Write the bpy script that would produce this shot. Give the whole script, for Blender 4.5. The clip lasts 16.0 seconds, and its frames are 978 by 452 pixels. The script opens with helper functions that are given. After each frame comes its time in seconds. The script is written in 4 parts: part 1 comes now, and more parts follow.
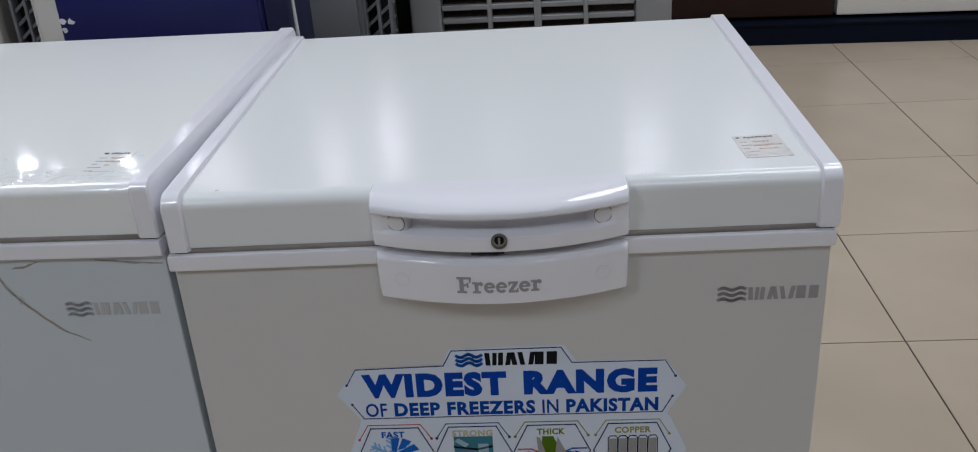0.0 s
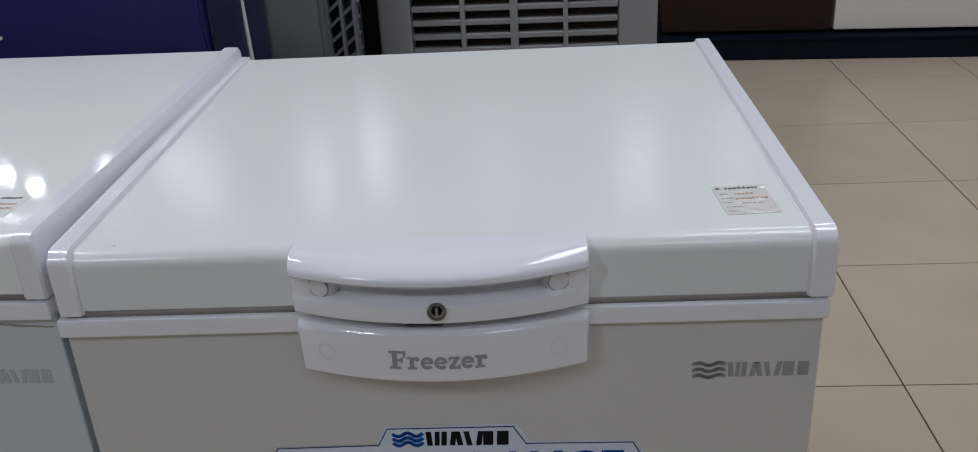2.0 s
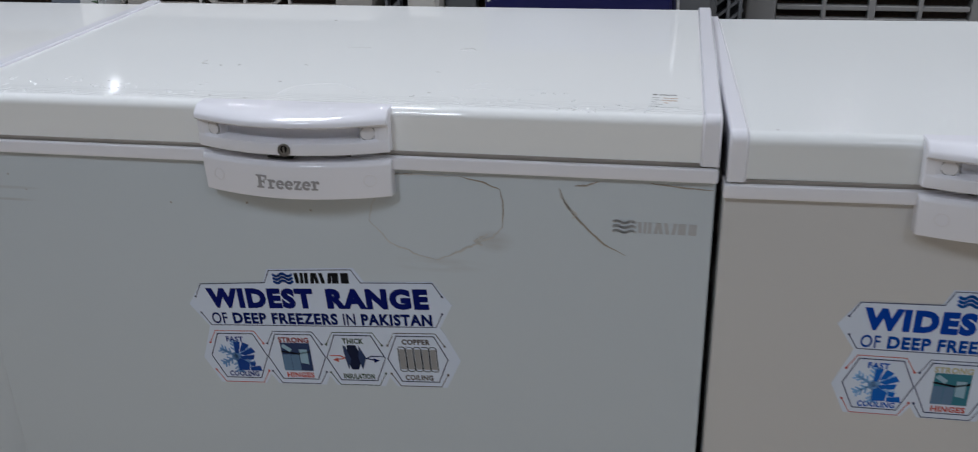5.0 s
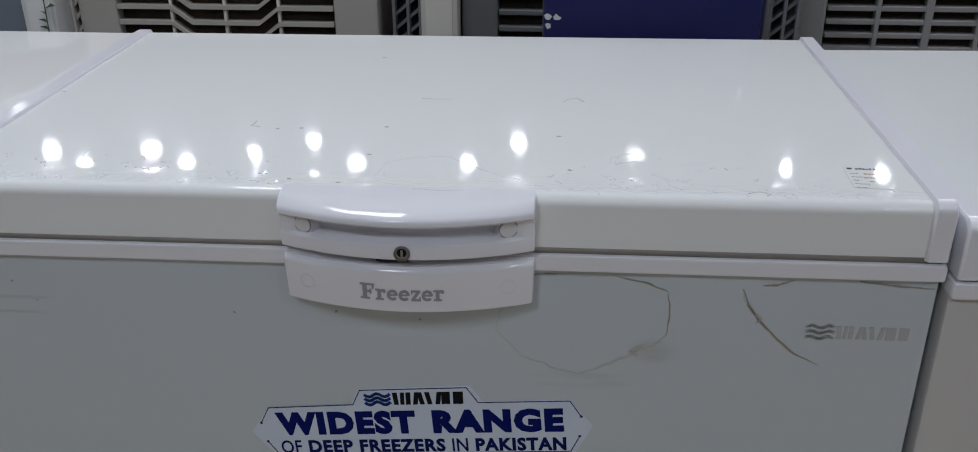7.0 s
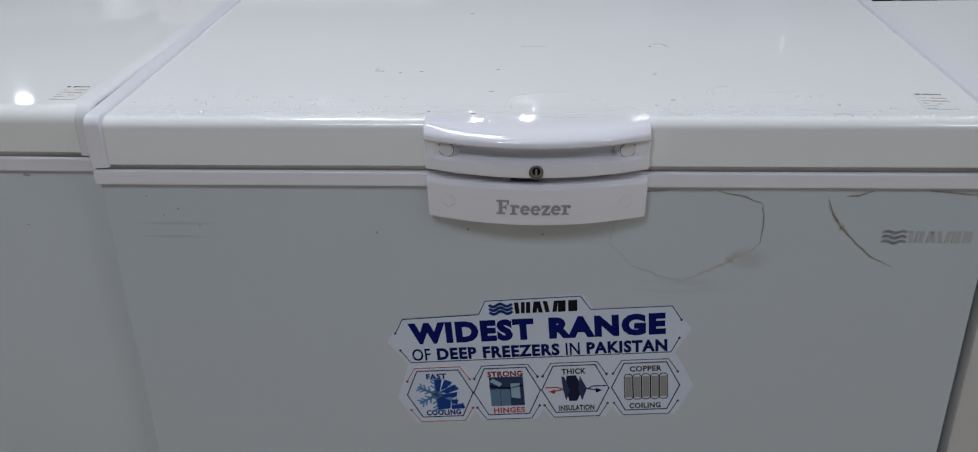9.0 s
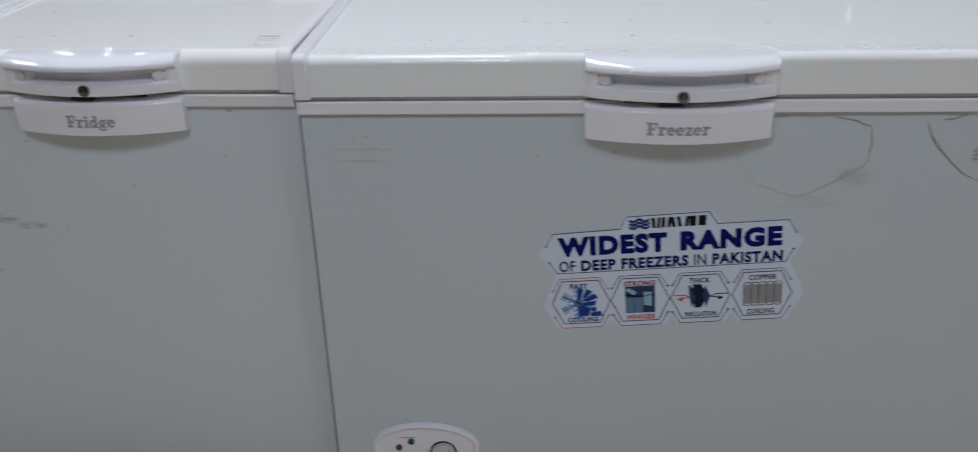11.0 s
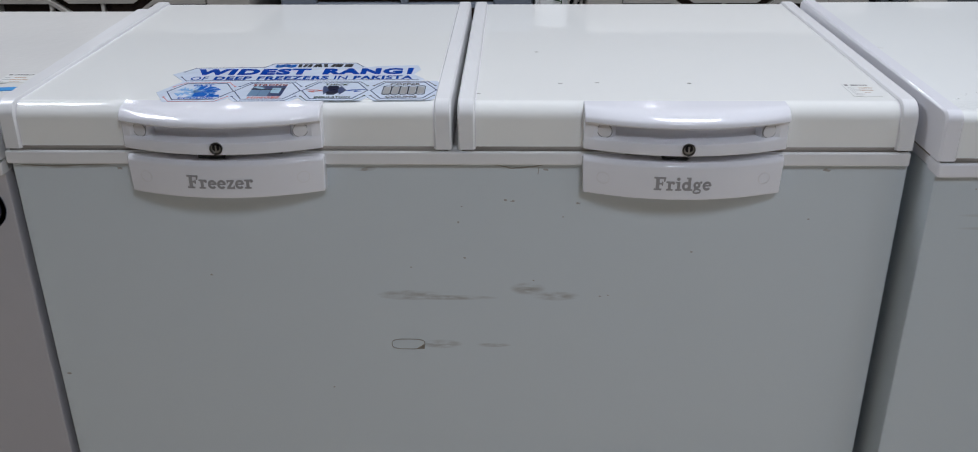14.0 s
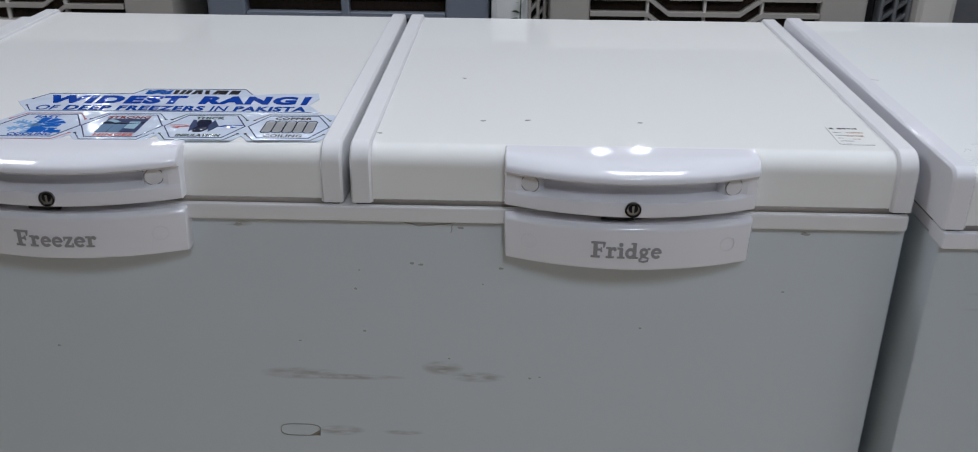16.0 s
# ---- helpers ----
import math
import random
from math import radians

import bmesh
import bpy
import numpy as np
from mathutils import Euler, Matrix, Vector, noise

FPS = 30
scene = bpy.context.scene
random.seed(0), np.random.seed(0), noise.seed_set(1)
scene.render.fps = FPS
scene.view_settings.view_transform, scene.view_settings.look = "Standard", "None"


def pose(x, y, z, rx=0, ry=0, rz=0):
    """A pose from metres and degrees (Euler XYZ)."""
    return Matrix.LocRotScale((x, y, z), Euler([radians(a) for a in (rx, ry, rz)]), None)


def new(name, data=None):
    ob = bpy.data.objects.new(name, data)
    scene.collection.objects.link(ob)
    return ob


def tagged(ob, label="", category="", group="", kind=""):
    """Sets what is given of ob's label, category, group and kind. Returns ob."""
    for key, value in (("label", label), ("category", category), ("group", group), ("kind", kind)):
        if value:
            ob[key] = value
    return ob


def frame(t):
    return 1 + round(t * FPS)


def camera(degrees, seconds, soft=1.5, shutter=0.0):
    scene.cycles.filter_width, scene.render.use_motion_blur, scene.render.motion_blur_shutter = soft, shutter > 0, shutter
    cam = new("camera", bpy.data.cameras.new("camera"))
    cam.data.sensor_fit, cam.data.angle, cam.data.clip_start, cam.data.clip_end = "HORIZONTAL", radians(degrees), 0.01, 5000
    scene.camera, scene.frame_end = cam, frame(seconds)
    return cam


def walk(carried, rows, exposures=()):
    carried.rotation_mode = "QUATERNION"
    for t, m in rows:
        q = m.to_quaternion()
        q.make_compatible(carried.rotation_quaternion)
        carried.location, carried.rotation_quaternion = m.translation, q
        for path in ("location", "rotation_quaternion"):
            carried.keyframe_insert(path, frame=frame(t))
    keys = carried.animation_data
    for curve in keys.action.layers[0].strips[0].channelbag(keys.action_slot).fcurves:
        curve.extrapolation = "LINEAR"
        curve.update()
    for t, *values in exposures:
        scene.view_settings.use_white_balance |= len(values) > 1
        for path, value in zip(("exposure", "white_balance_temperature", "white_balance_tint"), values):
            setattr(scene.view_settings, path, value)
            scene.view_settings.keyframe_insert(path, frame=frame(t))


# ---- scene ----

# camera and its walk
cam = camera(53.7, 16.0, soft=1.0, shutter=0.25)
ROWS = [
    (0.0, 0.426, -1.045, 1.325, 4.16, -25.68, 3.47),
    (0.5, 0.409, -0.985, 1.331, 2.98, -25.56, 3.00),
    (1.0, 0.437, -0.877, 1.303, 3.33, -25.67, 2.98),
    (1.5, 0.471, -0.859, 1.310, 3.84, -25.42, 2.97),
    (2.0, 0.470, -0.876, 1.310, 4.19, -25.40, 2.85),
    (2.5, 0.410, -1.006, 1.312, 4.17, -24.90, 2.62),
    (3.0, 0.347, -1.153, 1.307, 3.95, -24.82, 2.22),
    (3.5, 0.419, -1.194, 1.299, 4.56, -25.24, 1.77),
    (4.0, 0.340, -1.248, 1.302, 7.45, -25.73, 1.80),
    (4.5, 0.060, -1.354, 1.317, 9.87, -25.16, 1.51),
    (5.0, -0.126, -1.326, 1.317, 11.39, -24.24, 1.39),
    (5.2, -0.177, -1.246, 1.307, 11.63, -24.11, 1.63),
    (7.3, -0.506, -1.036, 1.353, 4.85, -25.94, 0.38),
    (7.5, -0.495, -1.027, 1.354, 5.00, -26.09, 0.58),
    (8.0, -0.498, -1.046, 1.350, 5.64, -26.04, 0.78),
    (8.5, -0.587, -1.149, 1.356, 4.97, -26.19, 1.01),
    (8.7, -0.624, -1.187, 1.354, 4.23, -26.63, 0.89),
    (10.8, -0.791, -1.513, 1.319, 3.56, -25.69, 1.44),
    (11.0, -0.872, -1.520, 1.323, 3.96, -25.82, 1.37),
    (11.5, -1.123, -1.448, 1.344, 9.66, -26.35, 2.33),
    (12.0, -1.267, -1.349, 1.365, 14.31, -26.20, 3.14),
    (12.5, -1.491, -1.385, 1.368, 13.16, -26.28, 3.13),
    (13.0, -1.660, -1.384, 1.369, 9.42, -25.97, 1.72),
    (13.5, -1.765, -1.309, 1.373, 6.71, -25.48, 2.28),
    (14.0, -1.898, -1.352, 1.347, 1.44, -25.47, 0.38),
    (14.5, -1.987, -1.390, 1.354, -0.70, -25.02, -0.43),
    (15.0, -1.950, -1.325, 1.341, -1.03, -24.88, -0.33),
    (15.5, -1.849, -1.156, 1.313, -1.11, -24.61, -0.81),
    (16.0, -1.787, -1.067, 1.308, 1.71, -25.43, -0.42),
]
walk(cam, [(r[0], pose(r[1], r[2], r[3], 90 + r[5], r[6], r[4])) for r in ROWS],
     exposures=[(0.0, -0.06), (1.0, -0.2), (1.6, -0.23), (2.2, -0.27), (3.5, 0.0), (4.5, -0.01), (5.2, -0.01), (7.3, -0.36), (8.0, -0.37), (8.7, -0.23), (11.0, 0.04), (12.0, 0.02), (14.5, 0.08), (15.2, 0.05), (16.0, -0.08)])

# ---------------------------------------------------------------- light
scene.view_settings.exposure = 0.0
world = bpy.data.worlds.new("world")
world.use_nodes = True
world.node_tree.nodes["Background"].inputs[0].default_value = (0.8, 0.88, 1.0, 1)
world.node_tree.nodes["Background"].inputs[1].default_value = 0.02
scene.world = world
CEILING = 2.92


def spot_or_fill(x, y, watts, size, shape="DISK", colour=(0.92, 0.97, 1.06)):
    la = bpy.data.lights.new("spot_or_fill", "AREA")
    la.shape, la.size, la.energy, la.color = shape, size, watts, colour
    ob = new("spot_or_fill", la)
    ob.location = (x, y, CEILING - 0.03)
    return ob


# spots over the far aisle, seen mirrored in the glossy lids
for sx, sy in ((-5.1, 6.2), (-4.14, 4.97), (-3.8, 4.76), (-3.46, 5.07), (-3.12, 4.84), (-2.70, 5.03), (-2.35, 5.29), (-1.96, 4.91),
               (-1.21, 4.98), (-0.89, 5.36), (0.90, 5.03), (1.50, 4.97), (-6.9, 6.3)):
    spot_or_fill(sx, sy, 0.75 * (1.7 if sx > -1.0 else 2.6) + 2.0 * ((int(sx * 100) * 3) % 7) / 7, 0.07 + 0.045 * ((int(sx * 100) * 7) % 10) / 10)
spot_or_fill(-0.08, 5.2, 0.6, 0.12)
# unseen square panels added over the near aisle, watts tuned to fill the fronts and lids
FILL_TINT = (0.90, 0.955, 1.07)
for px, near, over in ((-3.7, 1.5, 24.0), (-1.3, 25.0, 19.5), (1.1, 13.0, 15.5), (3.5, 13.0, 16.5)):
    spot_or_fill(px, -2.2, near, 0.6, "SQUARE", (0.86, 0.955, 1.11))
    spot_or_fill(px, 0.3, over, 0.6, "SQUARE", FILL_TINT)
# two more unseen panels, added to brighten the far floor and appliances
for px in (1.4, 3.8):
    spot_or_fill(px, 2.6, 18, 0.6, "SQUARE", FILL_TINT)

# ---------------------------------------------------------------- materials


def material(name, colour, rough=0.5, metal=0.0, vary=0.06, scale=6.0, grain=90.0, bump=0.02, coat=0.0, spread=0.0):
    """A painted or moulded surface: two scales of colour and gloss variation, and a fine relief."""
    m = bpy.data.materials.new(name)
    m.use_nodes = True
    nt = m.node_tree
    b = nt.nodes["Principled BSDF"]
    tc = nt.nodes.new("ShaderNodeTexCoord")
    n1, n2 = nt.nodes.new("ShaderNodeTexNoise"), nt.nodes.new("ShaderNodeTexNoise")
    n1.inputs["Scale"].default_value, n1.inputs["Detail"].default_value = scale, 2
    n2.inputs["Scale"].default_value, n2.inputs["Detail"].default_value = grain, 2
    for n in (n1, n2):
        nt.links.new(tc.outputs["Object"], n.inputs["Vector"])
    mix = nt.nodes.new("ShaderNodeMixRGB")
    mix.inputs[1].default_value = (*[c * (1 - vary) for c in colour], 1)
    mix.inputs[2].default_value = (*[min(1, c * (1 + vary)) for c in colour], 1)
    nt.links.new(n1.outputs["Fac"], mix.inputs[0])
    out = mix.outputs[0]
    if spread:
        oi, hsv = nt.nodes.new("ShaderNodeObjectInfo"), nt.nodes.new("ShaderNodeHueSaturation")
        mr0 = nt.nodes.new("ShaderNodeMapRange")
        mr0.inputs["To Min"].default_value, mr0.inputs["To Max"].default_value = 1 - spread, 1 + spread
        nt.links.new(oi.outputs["Random"], mr0.inputs["Value"])
        nt.links.new(mr0.outputs[0], hsv.inputs["Value"])
        nt.links.new(out, hsv.inputs["Color"])
        out = hsv.outputs[0]
    nt.links.new(out, b.inputs["Base Color"])
    mr = nt.nodes.new("ShaderNodeMapRange")
    mr.inputs["To Min"].default_value, mr.inputs["To Max"].default_value = max(0.02, rough * 0.95), min(1, rough * 1.06)
    nt.links.new(n1.outputs["Fac"], mr.inputs["Value"])
    nt.links.new(mr.outputs[0], b.inputs["Roughness"])
    if vary < 0.025:
        nt.links.new(n2.outputs["Fac"], mr.inputs["Value"])
    b.inputs["Metallic"].default_value = metal
    b.inputs["Coat Weight"].default_value = coat
    if bump:
        bp = nt.nodes.new("ShaderNodeBump")
        bp.inputs["Strength"].default_value, bp.inputs["Distance"].default_value = bump, 0.004
        nt.links.new(n2.outputs["Fac"], bp.inputs["Height"])
        nt.links.new(bp.outputs[0], b.inputs["Normal"])
    return m


def masked(m, blots, colour, amount=0.5, grain=150.0):
    """Adds worn blots: ellipses (x, z, half width, half height) on the front, broken up by noise."""
    nt = m.node_tree
    b = nt.nodes["Principled BSDF"]
    old = b.inputs["Base Color"].links[0].from_socket
    tc, sep = nt.nodes.new("ShaderNodeTexCoord"), nt.nodes.new("ShaderNodeSeparateXYZ")
    nt.links.new(tc.outputs["Object"], sep.inputs[0])

    def calc(op, a, c):
        n = nt.nodes.new("ShaderNodeMath")
        n.operation = op
        for i, v in enumerate((a, c)):
            if isinstance(v, (int, float)):
                n.inputs[i].default_value = v
            else:
                nt.links.new(v, n.inputs[i])
        return n.outputs[0]
    total = None
    for x, z, hx, hz in blots:
        dx = calc("DIVIDE", calc("SUBTRACT", sep.outputs[0], x), hx)
        dz = calc("DIVIDE", calc("SUBTRACT", sep.outputs[2], z), hz)
        d = calc("ADD", calc("MULTIPLY", dx, dx), calc("MULTIPLY", dz, dz))
        f = calc("MAXIMUM", calc("SUBTRACT", 1.0, d), 0.0)
        total = f if total is None else calc("MAXIMUM", total, f)
    no = nt.nodes.new("ShaderNodeTexNoise")
    no.inputs["Scale"].default_value, no.inputs["Detail"].default_value = grain, 4
    mp = nt.nodes.new("ShaderNodeMapping")
    mp.inputs["Scale"].default_value = (0.22, 1.0, 1.0)
    nt.links.new(tc.outputs["Object"], mp.inputs["Vector"])
    nt.links.new(mp.outputs[0], no.inputs["Vector"])
    mr = nt.nodes.new("ShaderNodeMapRange")
    mr.inputs["From Min"].default_value, mr.inputs["From Max"].default_value = 0.34, 0.60
    nt.links.new(no.outputs["Fac"], mr.inputs["Value"])
    fac = calc("MULTIPLY", calc("MULTIPLY", total, mr.outputs[0]), amount)
    mix = nt.nodes.new("ShaderNodeMixRGB")
    mix.inputs[2].default_value = (*colour, 1)
    nt.links.new(fac, mix.inputs[0])
    nt.links.new(old, mix.inputs[1])
    nt.links.new(mix.outputs[0], b.inputs["Base Color"])
    return m


LID_A = material("satin_white_lid", (0.795, 0.815, 0.81), 0.19, vary=0.012, scale=2, bump=0.006)
LID_A.node_tree.nodes["Principled BSDF"].inputs["Specular IOR Level"].default_value = 0.3
LID_B = material("filmed_white_lid", (0.885, 0.90, 0.89), 0.05, vary=0.015, scale=2, bump=0.016, grain=16)
LID_C = material("gloss_white_lid", (0.90, 0.905, 0.885), 0.05, vary=0.012, scale=2, bump=0.006)
LID_D = material("bubbled_white_lid", (0.82, 0.81, 0.79), 0.10, vary=0.02, bump=0.07, grain=55)
# same white paint as the lids; the fronts' shade is in these darker colours
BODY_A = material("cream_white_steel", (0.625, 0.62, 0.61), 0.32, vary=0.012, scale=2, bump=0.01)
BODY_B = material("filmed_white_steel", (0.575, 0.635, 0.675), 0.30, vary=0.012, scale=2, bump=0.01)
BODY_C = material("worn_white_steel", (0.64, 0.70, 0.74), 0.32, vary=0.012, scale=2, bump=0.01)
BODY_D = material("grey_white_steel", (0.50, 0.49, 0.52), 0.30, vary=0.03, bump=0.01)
PLASTIC = material("white_plastic", (0.84, 0.84, 0.885), 0.075, vary=0.02, bump=0.01)
PLASTIC_C = material("ivory_plastic", (0.82, 0.82, 0.83), 0.26, vary=0.03, bump=0.01)
PLUG = material("plug_plastic", (0.76, 0.75, 0.77), 0.35, vary=0.02)
GAP_SHADE = material("gap_shade", (0.09, 0.085, 0.08), 0.7)
SEAL = material("brown_grey_seal", (0.22, 0.195, 0.17), 0.7, vary=0.2, scale=30)
RUBBER = material("black_rubber", (0.02, 0.02, 0.02), 0.7)
STEEL = material("lock_steel", (0.30, 0.30, 0.30), 0.3, metal=1.0, grain=300)
BLACK = material("black_print", (0.012, 0.012, 0.015), 0.4)
SILVER = material("silver_print", (0.33, 0.32, 0.33), 0.4, vary=0.05)
SILVER_PALE = material("faded_silver_print", (0.47, 0.48, 0.49), 0.4, vary=0.1)
PAPER = material("label_paper", (0.74, 0.72, 0.70), 0.12, vary=0.06, scale=40, bump=0.6, grain=70)
INK_BROWN = material("brown_ink", (0.45, 0.30, 0.20), 0.6)
INK_DARK = material("dark_ink", (0.06, 0.05, 0.05), 0.6)
STICKER = material("sticker_film", (0.67, 0.75, 0.88), 0.10, vary=0.03, scale=20, bump=0.4, grain=26)
# dirt in tears and glue; also colours the shade line under two rims
DIRT_SHADE = material("tear_dirt_and_rim_shade", (0.34, 0.30, 0.25), 0.8, vary=0.3, scale=60)
RIDGE = material("film_ridge", (0.88, 0.90, 0.89), 0.05, vary=0.15, scale=60)
FILM_EDGE = material("grey_film_edge", (0.54, 0.54, 0.52), 0.4, vary=0.2, scale=60)
GRIME = material("grey_chip", (0.38, 0.37, 0.35), 0.7, vary=0.2, scale=80)
RED_LED = material("red_lens", (0.22, 0.02, 0.02), 0.2)
GREEN_LED = material("green_lens", (0.01, 0.05, 0.03), 0.2)
ORANGE = material("orange_switch", (0.75, 0.25, 0.02), 0.3)
KNOB = material("knob_plastic", (0.62, 0.62, 0.63), 0.3)
masked(BODY_C, ((-2.065, 0.579, 0.055, 0.010), (-2.0, 0.575, 0.08, 0.005), (-1.83, 0.579, 0.04, 0.009), (-1.875, 0.592, 0.03, 0.012),
                (-2.015, 0.487, 0.035, 0.009), (-1.93, 0.486, 0.03, 0.005), (-2.125, 0.798, 0.02, 0.005), (-2.59, 0.800, 0.08, 0.004)), (0.22, 0.19, 0.16), 0.62)
masked(BODY_B, ((-1.12, 0.749, 0.06, 0.0035), (-1.12, 0.728, 0.06, 0.003), (-0.41, 0.656, 0.09, 0.014), (-0.32, 0.70, 0.035, 0.02)), (0.30, 0.25, 0.20), 0.3, 45.0)
masked(BODY_D, ((-0.3, 0.5, 0.1, 0.01), (-0.2, 0.3, 0.06, 0.008)), (0.35, 0.32, 0.30), 0.3)

# clear film lifting along the front edge
nt = LID_B.node_tree
pb = nt.nodes["Principled BSDF"]
tcb, spb, nob, mrb = nt.nodes.new("ShaderNodeTexCoord"), nt.nodes.new("ShaderNodeSeparateXYZ"), nt.nodes.new("ShaderNodeTexNoise"), nt.nodes.new("ShaderNodeMapRange")
mpb, mlb, bub = nt.nodes.new("ShaderNodeMapping"), nt.nodes.new("ShaderNodeMath"), nt.nodes.new("ShaderNodeBump")
mpb.inputs["Scale"].default_value = (0.45, 1.0, 1.0)
nob.inputs["Scale"].default_value, nob.inputs["Detail"].default_value, nob.inputs["Distortion"].default_value = 75, 3, 1.2
mrb.inputs["From Min"].default_value, mrb.inputs["From Max"].default_value, mrb.inputs["To Min"].default_value, mrb.inputs["To Max"].default_value = 0.012, 0.055, 1.0, 0.0
mlb.operation = "MULTIPLY"
bub.inputs["Strength"].default_value, bub.inputs["Distance"].default_value = 0.5, 0.004
mrf, mlf = nt.nodes.new("ShaderNodeMapRange"), nt.nodes.new("ShaderNodeMath")
mrf.inputs["From Min"].default_value, mrf.inputs["From Max"].default_value = 0.0, 0.014
mlf.operation = "MULTIPLY"
nt.links.new(tcb.outputs["Object"], mpb.inputs["Vector"])
nt.links.new(mpb.outputs[0], nob.inputs["Vector"])
nt.links.new(tcb.outputs["Object"], spb.inputs[0])
nt.links.new(spb.outputs[1], mrb.inputs["Value"])
nt.links.new(spb.outputs[1], mrf.inputs["Value"])
nt.links.new(mrb.outputs[0], mlf.inputs[0])
nt.links.new(mrf.outputs[0], mlf.inputs[1])
nt.links.new(mlf.outputs[0], mlb.inputs[0])
nt.links.new(nob.outputs["Fac"], mlb.inputs[1])
nt.links.new(mlb.outputs[0], bub.inputs["Height"])
nt.links.new(pb.inputs["Normal"].links[0].from_socket, bub.inputs["Normal"])
nt.links.new(bub.outputs[0], pb.inputs["Normal"])

BLUES = {  # main lettering, second lettering, frame lines, pale art, dark art, heads of the four fields, block
    "fresh": [(0.003, 0.055, 0.38), (0.004, 0.06, 0.34), (0.045, 0.06, 0.15), (0.25, 0.48, 0.80), (0.012, 0.13, 0.52),
              (0.01, 0.10, 0.48), (0.50, 0.47, 0.30), (0.20, 0.24, 0.01), (0.33, 0.31, 0.08), (0.09, 0.17, 0.01)],
    "dark": [(0.004, 0.010, 0.13), (0.005, 0.012, 0.10), (0.03, 0.035, 0.09), (0.16, 0.32, 0.60), (0.015, 0.06, 0.28),
             (0.01, 0.03, 0.20), (0.26, 0.03, 0.025), (0.03, 0.06, 0.03), (0.10, 0.08, 0.07), (0.015, 0.02, 0.05)],
}
INK = {k: [material(k + "_ink", c, 0.25, vary=0.12, scale=14, bump=0.25, grain=24) for c in v] for k, v in BLUES.items()}
INK["lid"] = [material("lid_ink", c, 0.08, vary=0.12, scale=14, bump=0.7, grain=24) for c in BLUES["fresh"][:6] + BLUES["dark"][6:]]
for mk in INK["lid"]:
    mk.node_tree.nodes["Principled BSDF"].inputs["Specular IOR Level"].default_value = 0.3
TEAL = material("teal_print", (0.05, 0.20, 0.26), 0.3, bump=0)
SLATE = material("slate_print", (0.035, 0.055, 0.13), 0.3, bump=0)
HAZE = material("hazy_blue_print", (0.13, 0.22, 0.34), 0.3, bump=0)
PALE = material("pale_print", (0.32, 0.48, 0.58), 0.3, bump=0)
for inks in (INK["fresh"], INK["dark"], [TEAL, PALE, SLATE, HAZE, BLACK]):
    for mk in inks:
        mk.node_tree.nodes["Principled BSDF"].inputs["Specular IOR Level"].default_value = 0.04
GREY = material("grey_print", (0.30, 0.30, 0.30), 0.35, bump=0)
RED = material("red_print", (0.50, 0.06, 0.04), 0.35, bump=0)
NAVY = material("navy_disc", (0.012, 0.016, 0.05), 0.2, bump=0)
SKY = material("sky_blue_print", (0.08, 0.35, 0.75), 0.25, bump=0)

# ---------------------------------------------------------------- mesh helpers


EVEN = {"lid", "end_cap", "body", "rim", "shell", "cabinet", "door", "skirt", "handle", "name_plate"}


def part(name, bm, mat, parent, label=""):
    """Links a bmesh as one mesh object under a thing or a part."""
    for f in bm.faces:
        f.smooth = True
    for e in bm.edges:
        e.smooth = not (len(e.link_faces) == 2 and e.calc_face_angle(0) > 0.62)
    me = bpy.data.meshes.new(name)
    bm.to_mesh(me)
    bm.free()
    me.materials.append(mat)
    ob = new(name, me)
    ob.parent = parent
    if name in EVEN:
        w = ob.modifiers.new("even", "WEIGHTED_NORMAL")
        w.mode, w.weight, w.keep_sharp = "FACE_AREA", 60, True
    if label:
        ob["label"] = label
    return ob


def box(bm, x0, x1, y0, y1, z0, z1, r=0.0, seg=2):
    vs = [bm.verts.new((x, y, z)) for x in (x0, x1) for y in (y0, y1) for z in (z0, z1)]
    fs = [bm.faces.new([vs[i] for i in q]) for q in ((0, 1, 3, 2), (4, 6, 7, 5), (0, 4, 5, 1), (2, 3, 7, 6), (0, 2, 6, 4), (1, 5, 7, 3))]
    if r:
        es = list({e for f in fs for e in f.edges})
        bmesh.ops.bevel(bm, geom=es, offset=r, segments=seg, affect="EDGES", profile=0.5)
    return bm


def slab(*args, **kw):
    return box(bmesh.new(), *args, **kw)


def prism(pts, depth, to):
    """A closed outline in the plane, thickened by depth; to() maps (x, y, d) into space."""
    bm = bmesh.new()
    a, b = [bm.verts.new(to(x, y, 0)) for x, y in pts], [bm.verts.new(to(x, y, depth)) for x, y in pts]
    bm.faces.new(b)
    bm.faces.new(a[::-1])
    n = len(pts)
    for i in range(n):
        bm.faces.new((a[i], a[(i + 1) % n], b[(i + 1) % n], b[i]))
    bmesh.ops.recalc_face_normals(bm, faces=bm.faces)
    return bm


def merge(bms):
    out = bmesh.new()
    for b in bms:
        me = bpy.data.meshes.new("tmp")
        b.to_mesh(me)
        b.free()
        out.from_mesh(me)
        bpy.data.meshes.remove(me)
    return out


